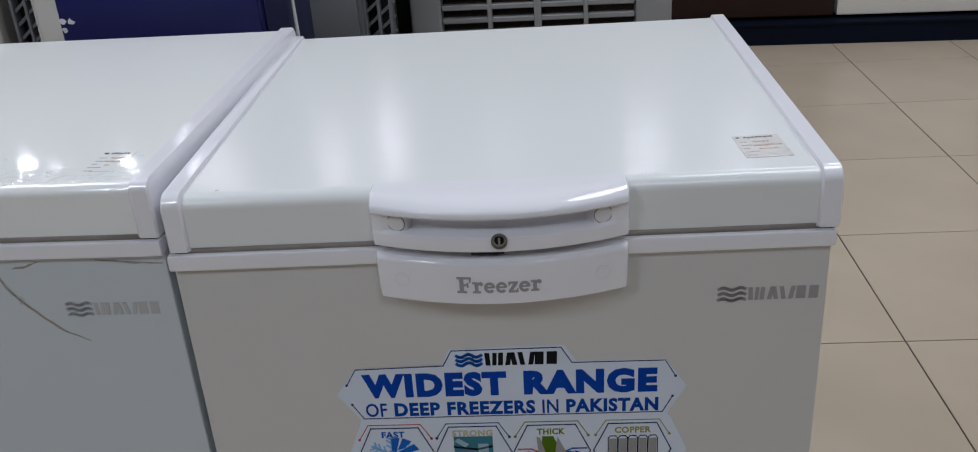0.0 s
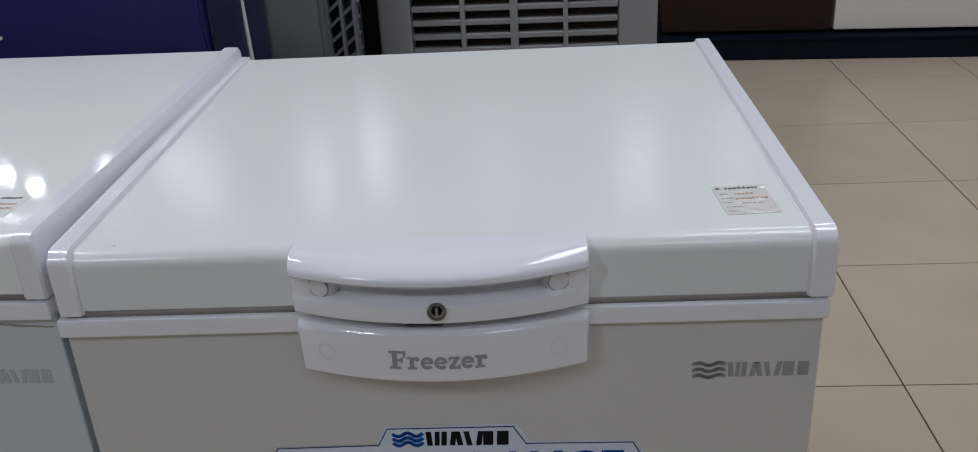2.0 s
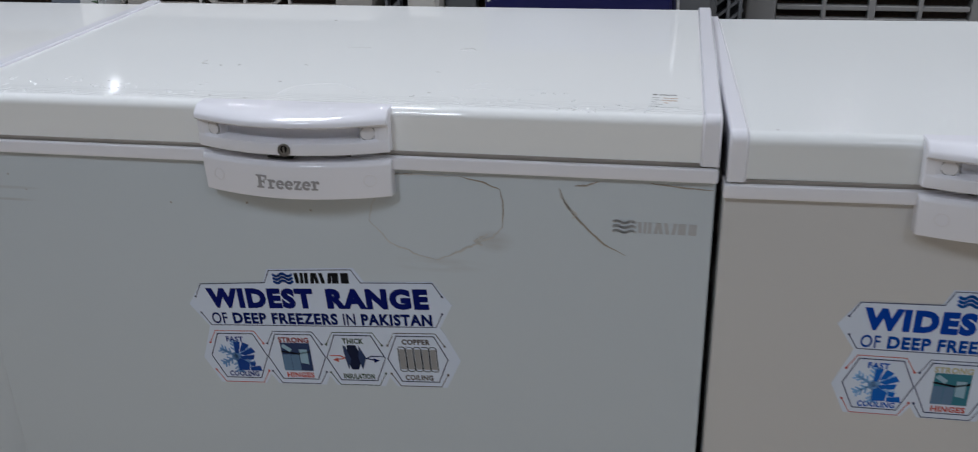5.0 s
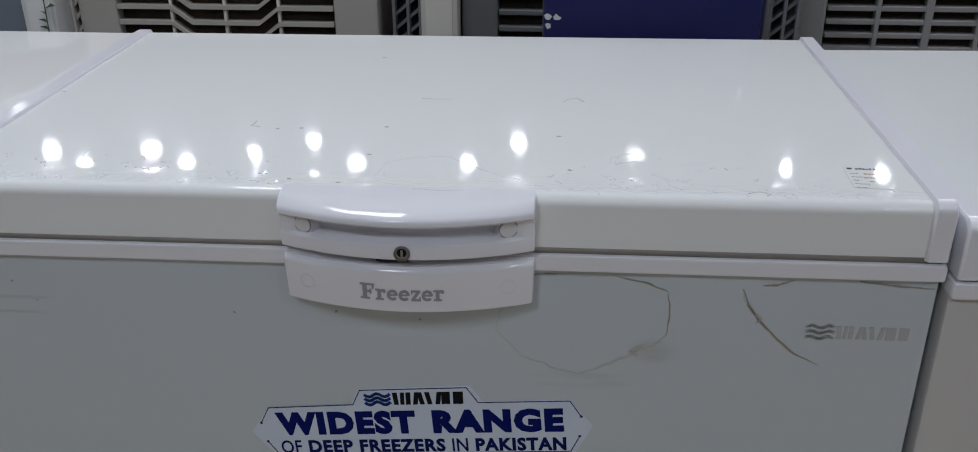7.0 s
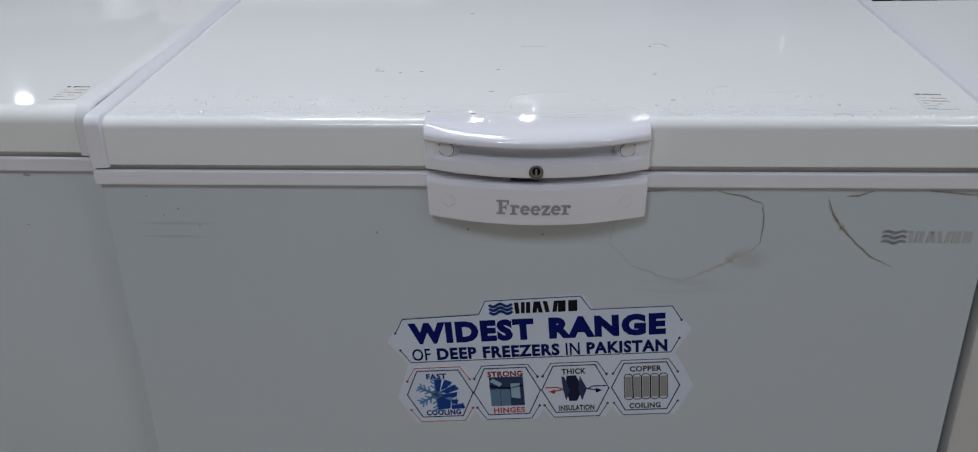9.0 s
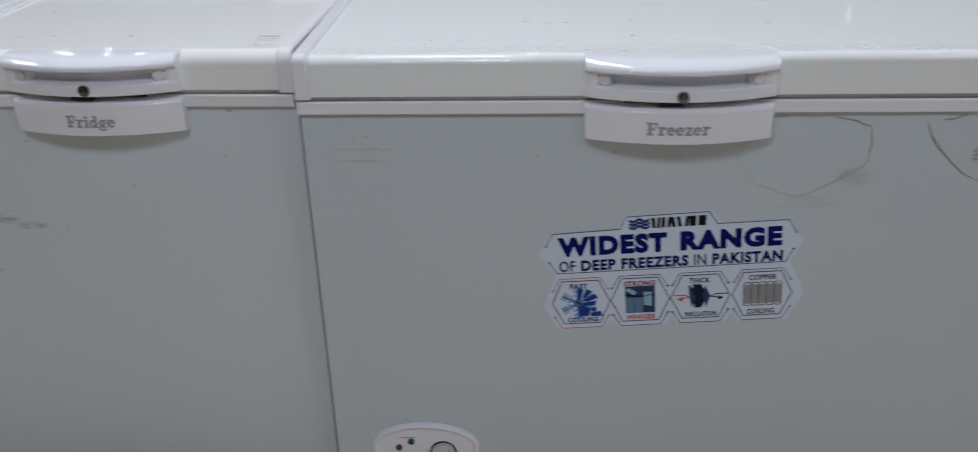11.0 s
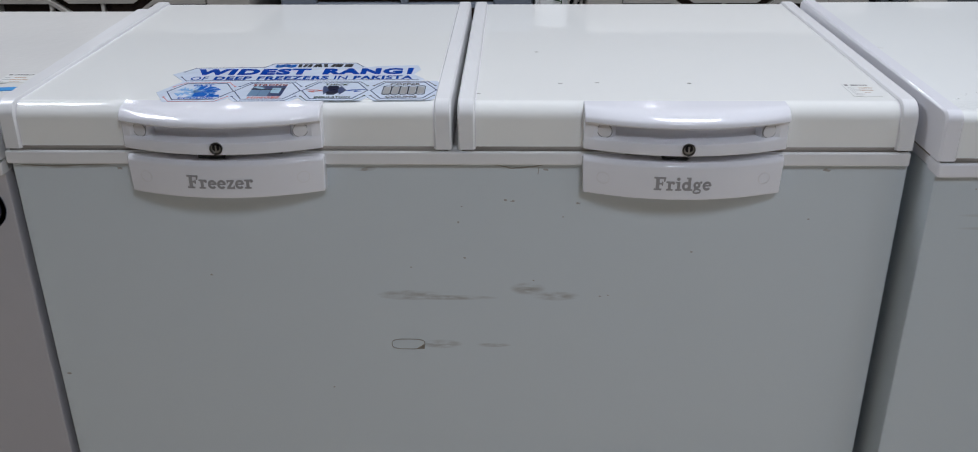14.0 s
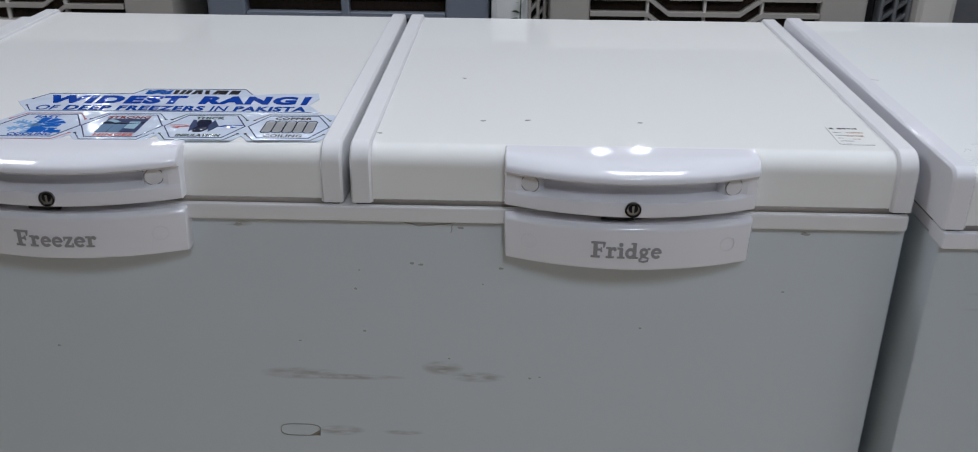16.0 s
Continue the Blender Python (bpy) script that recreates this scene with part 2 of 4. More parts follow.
def stroke(pts, width, depth, to, closed=False):
    """A flat line of even width along the points."""
    bms = []
    n = len(pts)
    for i in range(n if closed else n - 1):
        (x0, y0), (x1, y1) = pts[i], pts[(i + 1) % n]
        d = math.hypot(x1 - x0, y1 - y0) or 1e-9
        ux, uy = (x1 - x0) / d * width / 2, (y1 - y0) / d * width / 2
        bms.append(prism([(x0 - ux + uy, y0 - uy - ux), (x1 + ux + uy, y1 + uy - ux), (x1 + ux - uy, y1 + uy + ux), (x0 - ux - uy, y0 - uy + ux)], depth, to))
    return merge(bms)


def disc(cx, cy, r, depth, to, n=28, ry=None):
    ry = ry or r
    return prism([(cx + r * math.cos(6.28319 * i / n), cy + ry * math.sin(6.28319 * i / n)) for i in range(n)], depth, to)


def ring(cx, cy, r, w, depth, to, n=28):
    return stroke([(cx + r * math.cos(6.28319 * i / n), cy + r * math.sin(6.28319 * i / n)) for i in range(n)], w, depth, to, True)


def lettering(text, x0, x1, y0, y1, depth, to, bold=0.0, space=0.0):
    """Built-in font, fitted to the box x0..x1, y0..y1 of the plane."""
    cu = bpy.data.curves.new("t", "FONT")
    cu.body, cu.offset, cu.resolution_u, cu.space_character = text, bold, 3, space or 1.0 + 2.4 * bold
    ob = new("t", cu)
    bpy.context.view_layer.update()
    me = bpy.data.meshes.new_from_object(ob)
    bpy.data.objects.remove(ob)
    bpy.data.curves.remove(cu)
    bm = bmesh.new()
    bm.from_mesh(me)
    bpy.data.meshes.remove(me)
    xs, ys = [v.co.x for v in bm.verts], [v.co.y for v in bm.verts]
    ax, bx, ay, by = min(xs), max(xs), min(ys), max(ys)
    for v in bm.verts:
        v.co = to(x0 + (v.co.x - ax) / (bx - ax) * (x1 - x0), y0 + (v.co.y - ay) / (by - ay) * (y1 - y0), depth)
    return bm


def ribbon(pts, width):
    """The outline of a line of even width with mitred corners."""
    left, right = [], []
    for i, (x, y) in enumerate(pts):
        (ax, ay), (bx, by) = pts[max(i - 1, 0)], pts[min(i + 1, len(pts) - 1)]
        d = math.hypot(bx - ax, by - ay) or 1e-9
        nx, ny = -(by - ay) / d * width / 2, (bx - ax) / d * width / 2
        left.append((x + nx, y + ny))
        right.append((x - nx, y - ny))
    return left + right[::-1]


def bend(cx, cy, rx, ry, a0, a1, n=14):
    return [(cx + rx * math.cos(radians(a0 + (a1 - a0) * i / n)), cy + ry * math.sin(radians(a0 + (a1 - a0) * i / n))) for i in range(n + 1)]


def bar4(x0, x1, y0, y1):
    return [(x0, y0), (x1, y0), (x1, y1), (x0, y1)]


def slab_glyph(ch):
    """A heavy letter with slab serifs: its width and outlines, for a capital of height 1."""
    if ch == "F":
        return 0.86, [bar4(0.14, 0.38, 0, 1), bar4(0, 0.54, 0, 0.12), bar4(0, 0.82, 0.88, 1), [(0.68, 0.66), (0.76, 0.66), (0.82, 0.88), (0.82, 1.0), (0.68, 0.95)], bar4(0.3, 0.6, 0.45, 0.56), bar4(0.55, 0.64, 0.36, 0.65)]
    if ch == "r":
        return 0.64, [bar4(0.12, 0.33, 0, 0.66), bar4(0, 0.46, 0, 0.11), bar4(0, 0.28, 0.58, 0.69), ribbon(bend(0.45, 0.47, 0.16, 0.16, 165, 60), 0.13), bend(0.50, 0.56, 0.10, 0.10, 0, 342, 18)]
    if ch == "e":
        return 0.66, [ribbon(bend(0.32, 0.34, 0.23, 0.26, 0, 320, 26), 0.17), bar4(0.16, 0.58, 0.31, 0.41)]
    if ch == "z":
        return 0.62, [bar4(0.04, 0.56, 0.55, 0.68), bar4(0.04, 0.58, 0, 0.13), [(0.04, 0.12), (0.26, 0.12), (0.55, 0.56), (0.33, 0.56)], bar4(0.04, 0.12, 0.44, 0.60), bar4(0.50, 0.58, 0.08, 0.25)]
    if ch == "i":
        return 0.46, [bar4(0.12, 0.33, 0, 0.66), bar4(0, 0.44, 0, 0.11), bar4(0, 0.28, 0.57, 0.68), bend(0.21, 0.87, 0.12, 0.12, 0, 342, 18)]
    if ch == "d":
        return 0.76, [ribbon(bend(0.30, 0.33, 0.21, 0.25, 30, 330, 24), 0.18), bar4(0.42, 0.63, 0, 1), bar4(0.32, 0.55, 0.90, 1), bar4(0.5, 0.74, 0, 0.11)]
    return 0.70, [ribbon(bend(0.30, 0.42, 0.17, 0.18, 0, 360, 24), 0.16), ribbon([(0.16, 0.24), (0.14, 0.12), (0.40, 0.10), (0.56, 0.02), (0.54, -0.14), (0.30, -0.20), (0.08, -0.15), (0.06, -0.04), (0.20, 0.04)], 0.12), bend(0.58, 0.62, 0.09, 0.08, 0, 340, 16)]


def slab_word(text, x0, x1, y0, y1, depth, to):
    """A printed word in heavy slab-serif letters between x0 and x1, on the line y0."""
    glyphs = [slab_glyph(ch) for ch in text]
    k = (x1 - x0) / sum(g[0] for g in glyphs)
    x, bits, high = x0, [], y1 - y0
    for w, outlines in glyphs:
        for n, q in enumerate(outlines):
            bits.append(prism([(x + k * px, y0 + high * py) for px, py in q], depth + 0.00006 * n, to))
        x += k * w
    return merge(bits)


def tube(pts, r, n=8):
    """A round bar along points in space."""
    bm = bmesh.new()
    rings = []
    for i, p in enumerate(pts):
        a, b = Vector(pts[max(i - 1, 0)]), Vector(pts[min(i + 1, len(pts) - 1)])
        q = (b - a).to_track_quat("Z", "Y")
        rings.append([bm.verts.new(Vector(p) + q @ Vector((r * math.cos(6.28319 * k / n), r * math.sin(6.28319 * k / n), 0))) for k in range(n)])
    for s, t in zip(rings, rings[1:]):
        for k in range(n):
            bm.faces.new((s[k], s[(k + 1) % n], t[(k + 1) % n], t[k]))
    bm.faces.new(rings[0][::-1])
    bm.faces.new(rings[-1])
    return bm


def loft(sections):
    """Closed sections of equal length joined to one solid."""
    bm = bmesh.new()
    rings = [[bm.verts.new(p) for p in s] for s in sections]
    n = len(rings[0])
    for s, t in zip(rings, rings[1:]):
        for k in range(n):
            bm.faces.new((s[k], s[(k + 1) % n], t[(k + 1) % n], t[k]))
    bm.faces.new(rings[0][::-1])
    bm.faces.new(rings[-1])
    bmesh.ops.recalc_face_normals(bm, faces=bm.faces)
    return bm


def arc(cx, cy, r, a0, a1, n=6):
    return [(cx + r * math.cos(radians(a0 + (a1 - a0) * i / n)), cy + r * math.sin(radians(a0 + (a1 - a0) * i / n))) for i in range(n + 1)]


def on_front(y=0.0, cx=0.0, cz=0.0, turn=0.0):
    c, s = math.cos(radians(turn)), math.sin(radians(turn))
    return lambda x, z, d: Vector((cx + c * x - s * z, y - d, cz + s * x + c * z))


def on_top(z, cx=0.0, cy=0.0, turn=0.0, sy=1.0, slope=0.0):
    c, s = math.cos(radians(turn)), math.sin(radians(turn))
    return lambda x, y, d: Vector((cx + c * x - s * y * sy, cy + s * x + c * y * sy, z + d - slope * (cy + s * x + c * y * sy)))


# ---------------------------------------------------------------- chest freezers


def lid_profile(front, back, z0, z1, grow=0.0, r=0.017):
    f, b, t = front - grow, back + grow, z1 + grow
    return ([(f, z0), (f, t - r)] + arc(f + r, t - r, r, 180, 90, 7)[1:] + arc(b - 0.014, t - 0.014, 0.014, 90, 0, 5) + [(b, z0)])


def bow(x, mid, rise):
    return mid - rise * (1 - (x / 0.148) ** 2)


def step(x, a, b):
    t = min(1, max(0, (x - a) / (b - a)))
    return t * t * (3 - 2 * t)


def add_handle(freezer, u, dz, word, plastic, lock_up=0.0):
    """Two-part bowed latch: grip with its lock on the lid, name plate on the body."""
    secs = []
    xs = sorted({round(-0.148 + 0.296 * i / 44, 4) for i in range(45)} | {-0.1465, 0.1465})
    for x in xs:
        f = bow(x, -0.021, 0.032)
        e = 0.002 if abs(x) > 0.147 else 0.0
        rec = 0.005 * (1 - step(abs(x), 0.127, 0.131)) + 0.017 * (1 - step(abs(x), 0.103, 0.109))
        p = [(0.012, 0.838 + e), (f + 0.004, 0.838 + e), (f + 0.001 + e, 0.8395), (f + e, 0.843), (f + e, 0.8545), (f + e + 0.0015, 0.857),
             (f + e + rec * 0.9 + 0.0015, 0.8595), (f + e + rec + 0.0015, 0.863), (f + e + rec + 0.0015, 0.876), (f + e + rec * 0.6 + 0.001, 0.8795), (f - 0.004 + e, 0.8815), (f - 0.0065 + e, 0.884),
             (f - 0.0062 + e, 0.8885), (f - 0.0035 + e, 0.8925), (f * 0.92, 0.8962 - e), (f * 0.76, 0.8990 - e), (f * 0.55, 0.9009 - e), (f * 0.25, 0.9014 - e), (0.013, 0.9013 - e)]
        secs.append([(u + x, v, z + dz) for v, z in p])
    grip = part("handle", loft(secs), plastic, freezer, "white bowed plastic lid handle")
    for sx in (-0.1185, 0.1185):
        def m(x, z, d, sx=sx):
            return Vector((u + sx + x, bow(sx + x, -0.021, 0.032) + 0.0062 - d, 0.869 + dz + z))
        part("plug", disc(0, 0, 0.0095, 0.0012, m), PLUG, grip, "round screw cover")
        part("plug_groove", ring(0, 0, 0.0103, 0.0011, 0.0004, m), GREY, grip)
    f = bow(0, -0.021, 0.032)
    m = on_front(f, u, 0.8465 + dz + lock_up)
    part("lock", merge([disc(0, 0, 0.0088, 0.002, m), ring(0, 0, 0.0082, 0.0020, 0.0032, m)]), STEEL, grip, "round steel key lock")
    part("keyhole", merge([disc(0, 0.0015, 0.0055, 0.0024, m), ]), BLACK, grip)
    part("key_slot", prism([(-0.0012, -0.004), (0.0012, -0.004), (0.0012, 0.005), (-0.0012, 0.005)], 0.0029, m), STEEL, grip)
    secs = []
    for x in xs:
        f = bow(x, -0.019, 0.030)
        e = 0.002 if abs(x) > 0.147 else 0.0
        w = 0.0015 * math.copysign(1, x)
        p = [(0.002, 0.768 + e), (f + 0.004 + e, 0.768 + e), (f + 0.001 + e, 0.7695 + e), (f + e, 0.773), (f + e, 0.818), (f + 0.0015 + e, 0.8225), (f + 0.006, 0.826 - e), (0.002, 0.8275 - e)]
        secs.append([(u + x - (w if z < 0.78 else 0), v, z + dz) for v, z in p])
    plate = part("name_plate", loft(secs), plastic, freezer, "white bowed plastic plate below the handle")
    # near-black strip puts the gap's shade into colour; no such part exists
    part("gap_shade_strip", slab(u - 0.085, u + 0.085, -0.0125, -0.002, 0.8255 + dz, 0.8395 + dz), GAP_SHADE, freezer, "added dark strip for the shade between handle and plate")
    part("catch", slab(u - 0.034, u + 0.004, -0.036, 0.0, 0.829 + dz, 0.8365 + dz), RUBBER, freezer, "dark latch catch")
    half = 0.0495 if word == "Freezer" else 0.042

    def bent(x, z, d):
        return Vector((u + x, bow(x, -0.019, 0.030) - d, z + dz))
    part("lettering", slab_word(word, -half - 0.003, half - 0.003, 0.7848, 0.8055, 0.0007, bent), SILVER, plate, "grey printed word " + word)
    for sx in (-0.118, 0.118):
        def m(x, z, d, sx=sx):
            return Vector((u + sx + x, bow(sx + x, -0.019, 0.030) - d, 0.797 + dz + z))
        part("plug_groove", ring(0, 0, 0.0088, 0.0009, 0.0005, m), PLUG, plate)
    return grip


def add_lid(freezer, u0, u1, depth, dz, mat, plastic, cap=0.022, low=0.8355, tilt=0.0, edge=0.017):
    pr = lid_profile(-0.004, depth, low + dz, 0.9008 + dz, 0.0, edge)
    lid = part("lid", loft([[(x, v, z) for v, z in pr] for x in (u0 + cap, u1 - cap)]), mat, freezer, "glossy white lid")
    big = lid_profile(-0.004, depth, low - 0.003 + dz, 0.9008 + dz, 0.0045, edge)
    mid = lid_profile(-0.004, depth, low - 0.003 + dz, 0.9008 + dz, 0.0022, edge)
    thin = lid_profile(-0.004, depth, low - 0.003 + dz, 0.9008 + dz, 0.0005, edge)
    for a, s in ((u0, 1), (u1, -1)):
        cols = ((0, thin), (0.0008, mid), (0.003, big), (cap + 0.001, big), (cap + 0.0028, mid), (cap + 0.0036, thin))
        part("end_cap", loft([[(a + s * o, v, z) for v, z in q] for o, q in cols]), plastic, lid, "white plastic end cap")
    for a, s in ((u0, 1), (u1, -1)):
        lo, hi = sorted((a + s * (cap + 0.0036), a + s * (cap + 0.0048)))
        part("cap_joint", loft([[(x, v, z) for v, z in thin] for x in (lo, hi)]), PLUG, lid, "thin grey joint beside the end cap")
    part("gasket", slab(u0 + 0.006, u1 - 0.006, -0.004, depth - 0.015, low - 0.012 + dz, low + 0.001 + dz), SEAL, lid, "brown-grey rubber gasket")
    lid.matrix_basis = Matrix.Translation((0, 0, 0.9)) @ pose(0, 0, 0, -tilt) @ Matrix.Translation((0, 0, -0.9))
    return lid


def add_badge(freezer, u, z, mat, k=1.0):
    """Grey maker's mark, drawn as three waves and five plain blocks."""
    m = on_front(0.0, u, z)
    waves = []
    for j in range(3):
        top = [(x * 0.031 * k / 12, (0.0085 - 0.0075 * j) * k + 0.0016 * k * math.sin(x / 12 * 6.28 * 1.5)) for x in range(13)]
        waves.append(stroke(top, 0.0038 * k, 0.0008, m))
    bits = [prism([(x0 * k, -0.0075 * k), (x1 * k, -0.0075 * k), (x1 * k + sk, 0.0095 * k), (x0 * k + sk, 0.0095 * k)], 0.0008, m)
            for x0, x1, sk in ((0.036, 0.041, -0.001), (0.043, 0.047, 0.001), (0.049, 0.054, 0.001), (0.058, 0.063, 0.003), (0.066, 0.071, -0.003),
                               (0.075, 0.080, -0.003), (0.083, 0.088, 0.003), (0.092, 0.103, 0.0005), (0.107, 0.118, 0.0005))]
    b = part("maker_mark", merge(waves), mat, freezer, "grey wave mark with plain blocks")
    for q in bits:
        part("mark_block", q, mat, b)
    return b


def hexagon(cx, cy, w, h, f=0.5):
    return [(cx - w, cy), (cx - w * f, cy + h), (cx + w * f, cy + h), (cx + w, cy), (cx + w * f, cy - h), (cx - w * f, cy - h)]


def add_feature_sticker(freezer, to, tone, cut=False):
    """Transparent-edged sticker with a headline and four hexagonal fields; origin at its middle, 0.45 x 0.22 m."""
    ink = INK[tone]

    def P(px, py):
        return ((px - 627) * 0.000382, 0.110 - (py - 50) * 0.000444)

    def at(d):
        return lambda x, y, e: to(x, y, d + e)
    edge = [(430, 55), (810, 50), (850, 105), (1140, 105), (1212, 197), (1150, 290), (1165, 310), (1222, 425), (1150, 540), (930, 540), (900, 500), (875, 540), (655, 540),
            (630, 500), (605, 540), (385, 540), (355, 500), (325, 540), (110, 540), (50, 430), (105, 310), (112, 292), (40, 200), (110, 115), (400, 112)]
    if cut:
        edge = [(430, 55), (790, 50), (850, 118), (900, 100), (1070, 92), (1085, 150), (1060, 215), (1110, 285), (1090, 300)] + edge[6:]
    st = part("feature_sticker", prism([P(*q) for q in edge], 0.0006, to), STICKER, freezer, "sticker with blue headline and four hexagonal pictures")
    t = at(0.0006)
    upper = [(78, 169), (113, 116), (408, 110), (438, 60), (799, 57), (834, 109), (1139, 109), (1174, 163)]
    lower = [(88, 237), (123, 288), (1134, 286), (1166, 232)]
    if cut:
        upper, lower = upper[:6], [(88, 237), (123, 288), (1085, 287)]
    for line in (upper, lower):
        dots = [disc(*P(*q), 0.0019, 0.0003, t, 10) for q in ((line[0],) if cut else (line[0], line[-1]))]
        part("frame_line", merge([stroke([P(*q) for q in line], 0.0013, 0.0003, t)] + dots), ink[2], st)
    waves = [stroke([(P(455 + 80 * i / 12, 78 + 14 * j + 5 * math.sin(i * 0.8))) for i in range(13)], 0.0042, 0.0003, t) for j in range(3)]
    part("wave_mark", merge(waves), ink[4], st)
    blocks = [prism([P(a, 112), P(b, 112), P(b + s, 70), P(a + s, 70)], 0.0003, t) for a, b, s in ((550, 566, -3), (571, 585, 3), (590, 606, 3), (614, 630, 8), (638, 654, -8), (664, 680, -8), (690, 706, 8), (711, 740, 2), (750, 784, 2))]
    for q in blocks:
        part("mark_block", q, BLACK, st)

    def word(txt, x0, x1, y0, y1, mat, bold=0.04):
        a, b = P(x0, y1), P(x1, y0)
        part("lettering", lettering(txt, a[0], b[0], a[1], b[1], 0.0003, t, bold), mat, st)
    word("WIDEST", 130, 615, 132, 216, ink[0], 0.066)
    if cut:
        word("RANG", 672, 1010, 132, 216, ink[0], 0.066)
        part("lettering", prism([P(1030, 216), P(1050, 216), P(1056, 132), P(1030, 132)], 0.0003, t), ink[0], st, "cut-off last letter")
        word("OF", 132, 205, 234, 282, ink[1], 0.014)
        word("DEEP FREEZERS", 230, 708, 234, 282, ink[1], 0.046)
        word("IN", 732, 786, 234, 282, ink[1], 0.014)
        word("PAKISTA", 812, 1060, 234, 282, ink[1], 0.046)
    else:
        word("RANGE", 672, 1115, 132, 216, ink[0], 0.066)
        word("OF", 132, 205, 234, 282, ink[1], 0.014)
        word("DEEP FREEZERS", 230, 708, 234, 282, ink[1], 0.046)
        word("IN", 732, 786, 234, 282, ink[1], 0.014)
        word("PAKISTAN", 812, 1120, 234, 282, ink[1], 0.046)
    fields = ((222, "FAST", 175, 255, "COOLING", 157, 297, ink[5], ink[5]), (490, "STRONG", 418, 558, "HINGES", 430, 556, ink[6], RED),
              (760, "THICK", 710, 806, "INSULATION", 692, 832, ink[7], ink[7]), (1035, "COPPER", 975, 1098, "COILING", 970, 1093, ink[8], ink[8]))
    for cx, w1, a0, a1, w2, b0, b1, m1, m2 in fields:
        part("hexagon_frame", stroke([P(*q) for q in hexagon(cx, 421, 132, 96, 0.62)], 0.0016, 0.0003, t, True), ink[2], st)
        for sy in (-1, 1):
            brk = [(cx - 125, 425 + sy * 60), (cx - 90, 425 + sy * 112), (cx + 90, 425 + sy * 112), (cx + 125, 425 + sy * 60)]
            part("corner_line", merge([stroke([P(*q) for q in brk], 0.0012, 0.0003, t), disc(*P(*brk[0]), 0.0021, 0.0003, t, 8), disc(*P(*brk[3]), 0.0021, 0.0003, t, 8)]), RED if cx < 300 else ink[2] if cx < 600 else ink[7] if cx < 900 else ink[8], st)
        word(w1, a0, a1, 337, 360, m1)
        word(w2, b0, b1, 488, 511, m2)
    # snowflake with a dark half
    arms = []
    for k in range(6):
        a = radians(60 * k + 30)
        c0 = P(208, 424)
        tip = (c0[0] + 0.030 * math.cos(a), c0[1] + 0.029 * math.sin(a))
        arms.append(stroke([c0, tip], 0.0042, 0.0003, t))
        for far in (0.011, 0.019, 0.025):
            base = (c0[0] + far * math.cos(a), c0[1] + far * math.sin(a))
            for s in (-0.9, 0.9):
                arms.append(stroke([base, (base[0] + 0.0085 * math.cos(a + s), base[1] + 0.0085 * math.sin(a + s))], 0.0028, 0.0003, t))
    arms.append(disc(*P(208, 424), 0.009, 0.0003, t, 14))
    part("snowflake", merge(arms), ink[3], st, "pale blue snowflake")
    shards = (((205, 418), (206, 362), (236, 360), (222, 408)), ((226, 404), (246, 362), (276, 374), (250, 398)), ((228, 412), (284, 384), (300, 404), (250, 420)), ((222, 424), (292, 416), (286, 436), (236, 438)),
              ((206, 430), (224, 432), (262, 452), (256, 484), (208, 486)), ((264, 446), (292, 450), (286, 466), (268, 464)), ((262, 470), (310, 464), (316, 486), (262, 486)))
    for q in shards:
        part("ice_block", prism([P(*c) for c in q], 0.0005, t), ink[4], st, "blue ice")
    part("snowflake_hub", ring(*P(208, 424), 0.0052, 0.0024, 0.0007, t, 16), ink[3], st)
    picture = TEAL if tone == "fresh" else SLATE
    part("hinge_picture", prism([P(423, 361), P(557, 361), P(557, 481), P(423, 481)], 0.0003, t), picture, st, "picture of a hinge")
    part("hinge_block", merge([prism([P(423, 412), P(462, 410), P(462, 481), P(423, 481)], 0.0005, t), prism([P(464, 412), P(502, 410), P(502, 481), P(464, 481)], 0.0005, t)]), HAZE, st)
    part("hinge_arm", merge([prism([P(506, 388), P(542, 388), P(542, 452), P(506, 446)], 0.0006, t), prism([P(425, 378), P(438, 366), P(474, 388), P(462, 400)], 0.0006, t)]), PALE, st)
    part("hinge_bar", stroke([P(425, 398), P(500, 408), P(552, 398)], 0.003, 0.0006, t), BLACK, st)
    part("insulation_block", prism([P(728, 366), P(765, 366), P(790, 420), P(765, 470), P(735, 470), P(722, 420)], 0.0006, t), ink[9], st, "block of insulation")
    part("insulation_side", merge([prism([P(708, 368), P(720, 372), P(738, 425), P(722, 468), P(712, 420)], 0.0008, t), prism([P(780, 368), P(806, 420), P(785, 470), P(772, 420)], 0.0008, t)]), GREY if tone == "fresh" else SLATE, st)
    part("arrow", merge([stroke([P(645, 412), P(690, 412), P(712, 422), P(668, 430)], 0.0018, 0.0004, t), prism([P(655, 430), P(680, 420), P(680, 440)], 0.0004, t)]), RED, st)
    part("arrow", merge([stroke([P(880, 412), P(830, 412), P(808, 422), P(850, 430)], 0.0018, 0.0004, t), prism([P(866, 430), P(840, 420), P(840, 440)], 0.0004, t)]), ink[1], st)
    part("coil_plate", merge([prism([P(956 + 34 * i, 380), P(982 + 34 * i, 380), P(982 + 34 * i, 464), P(956 + 34 * i, 464)], 0.0003, t) for i in range(5)]), GREY, st)
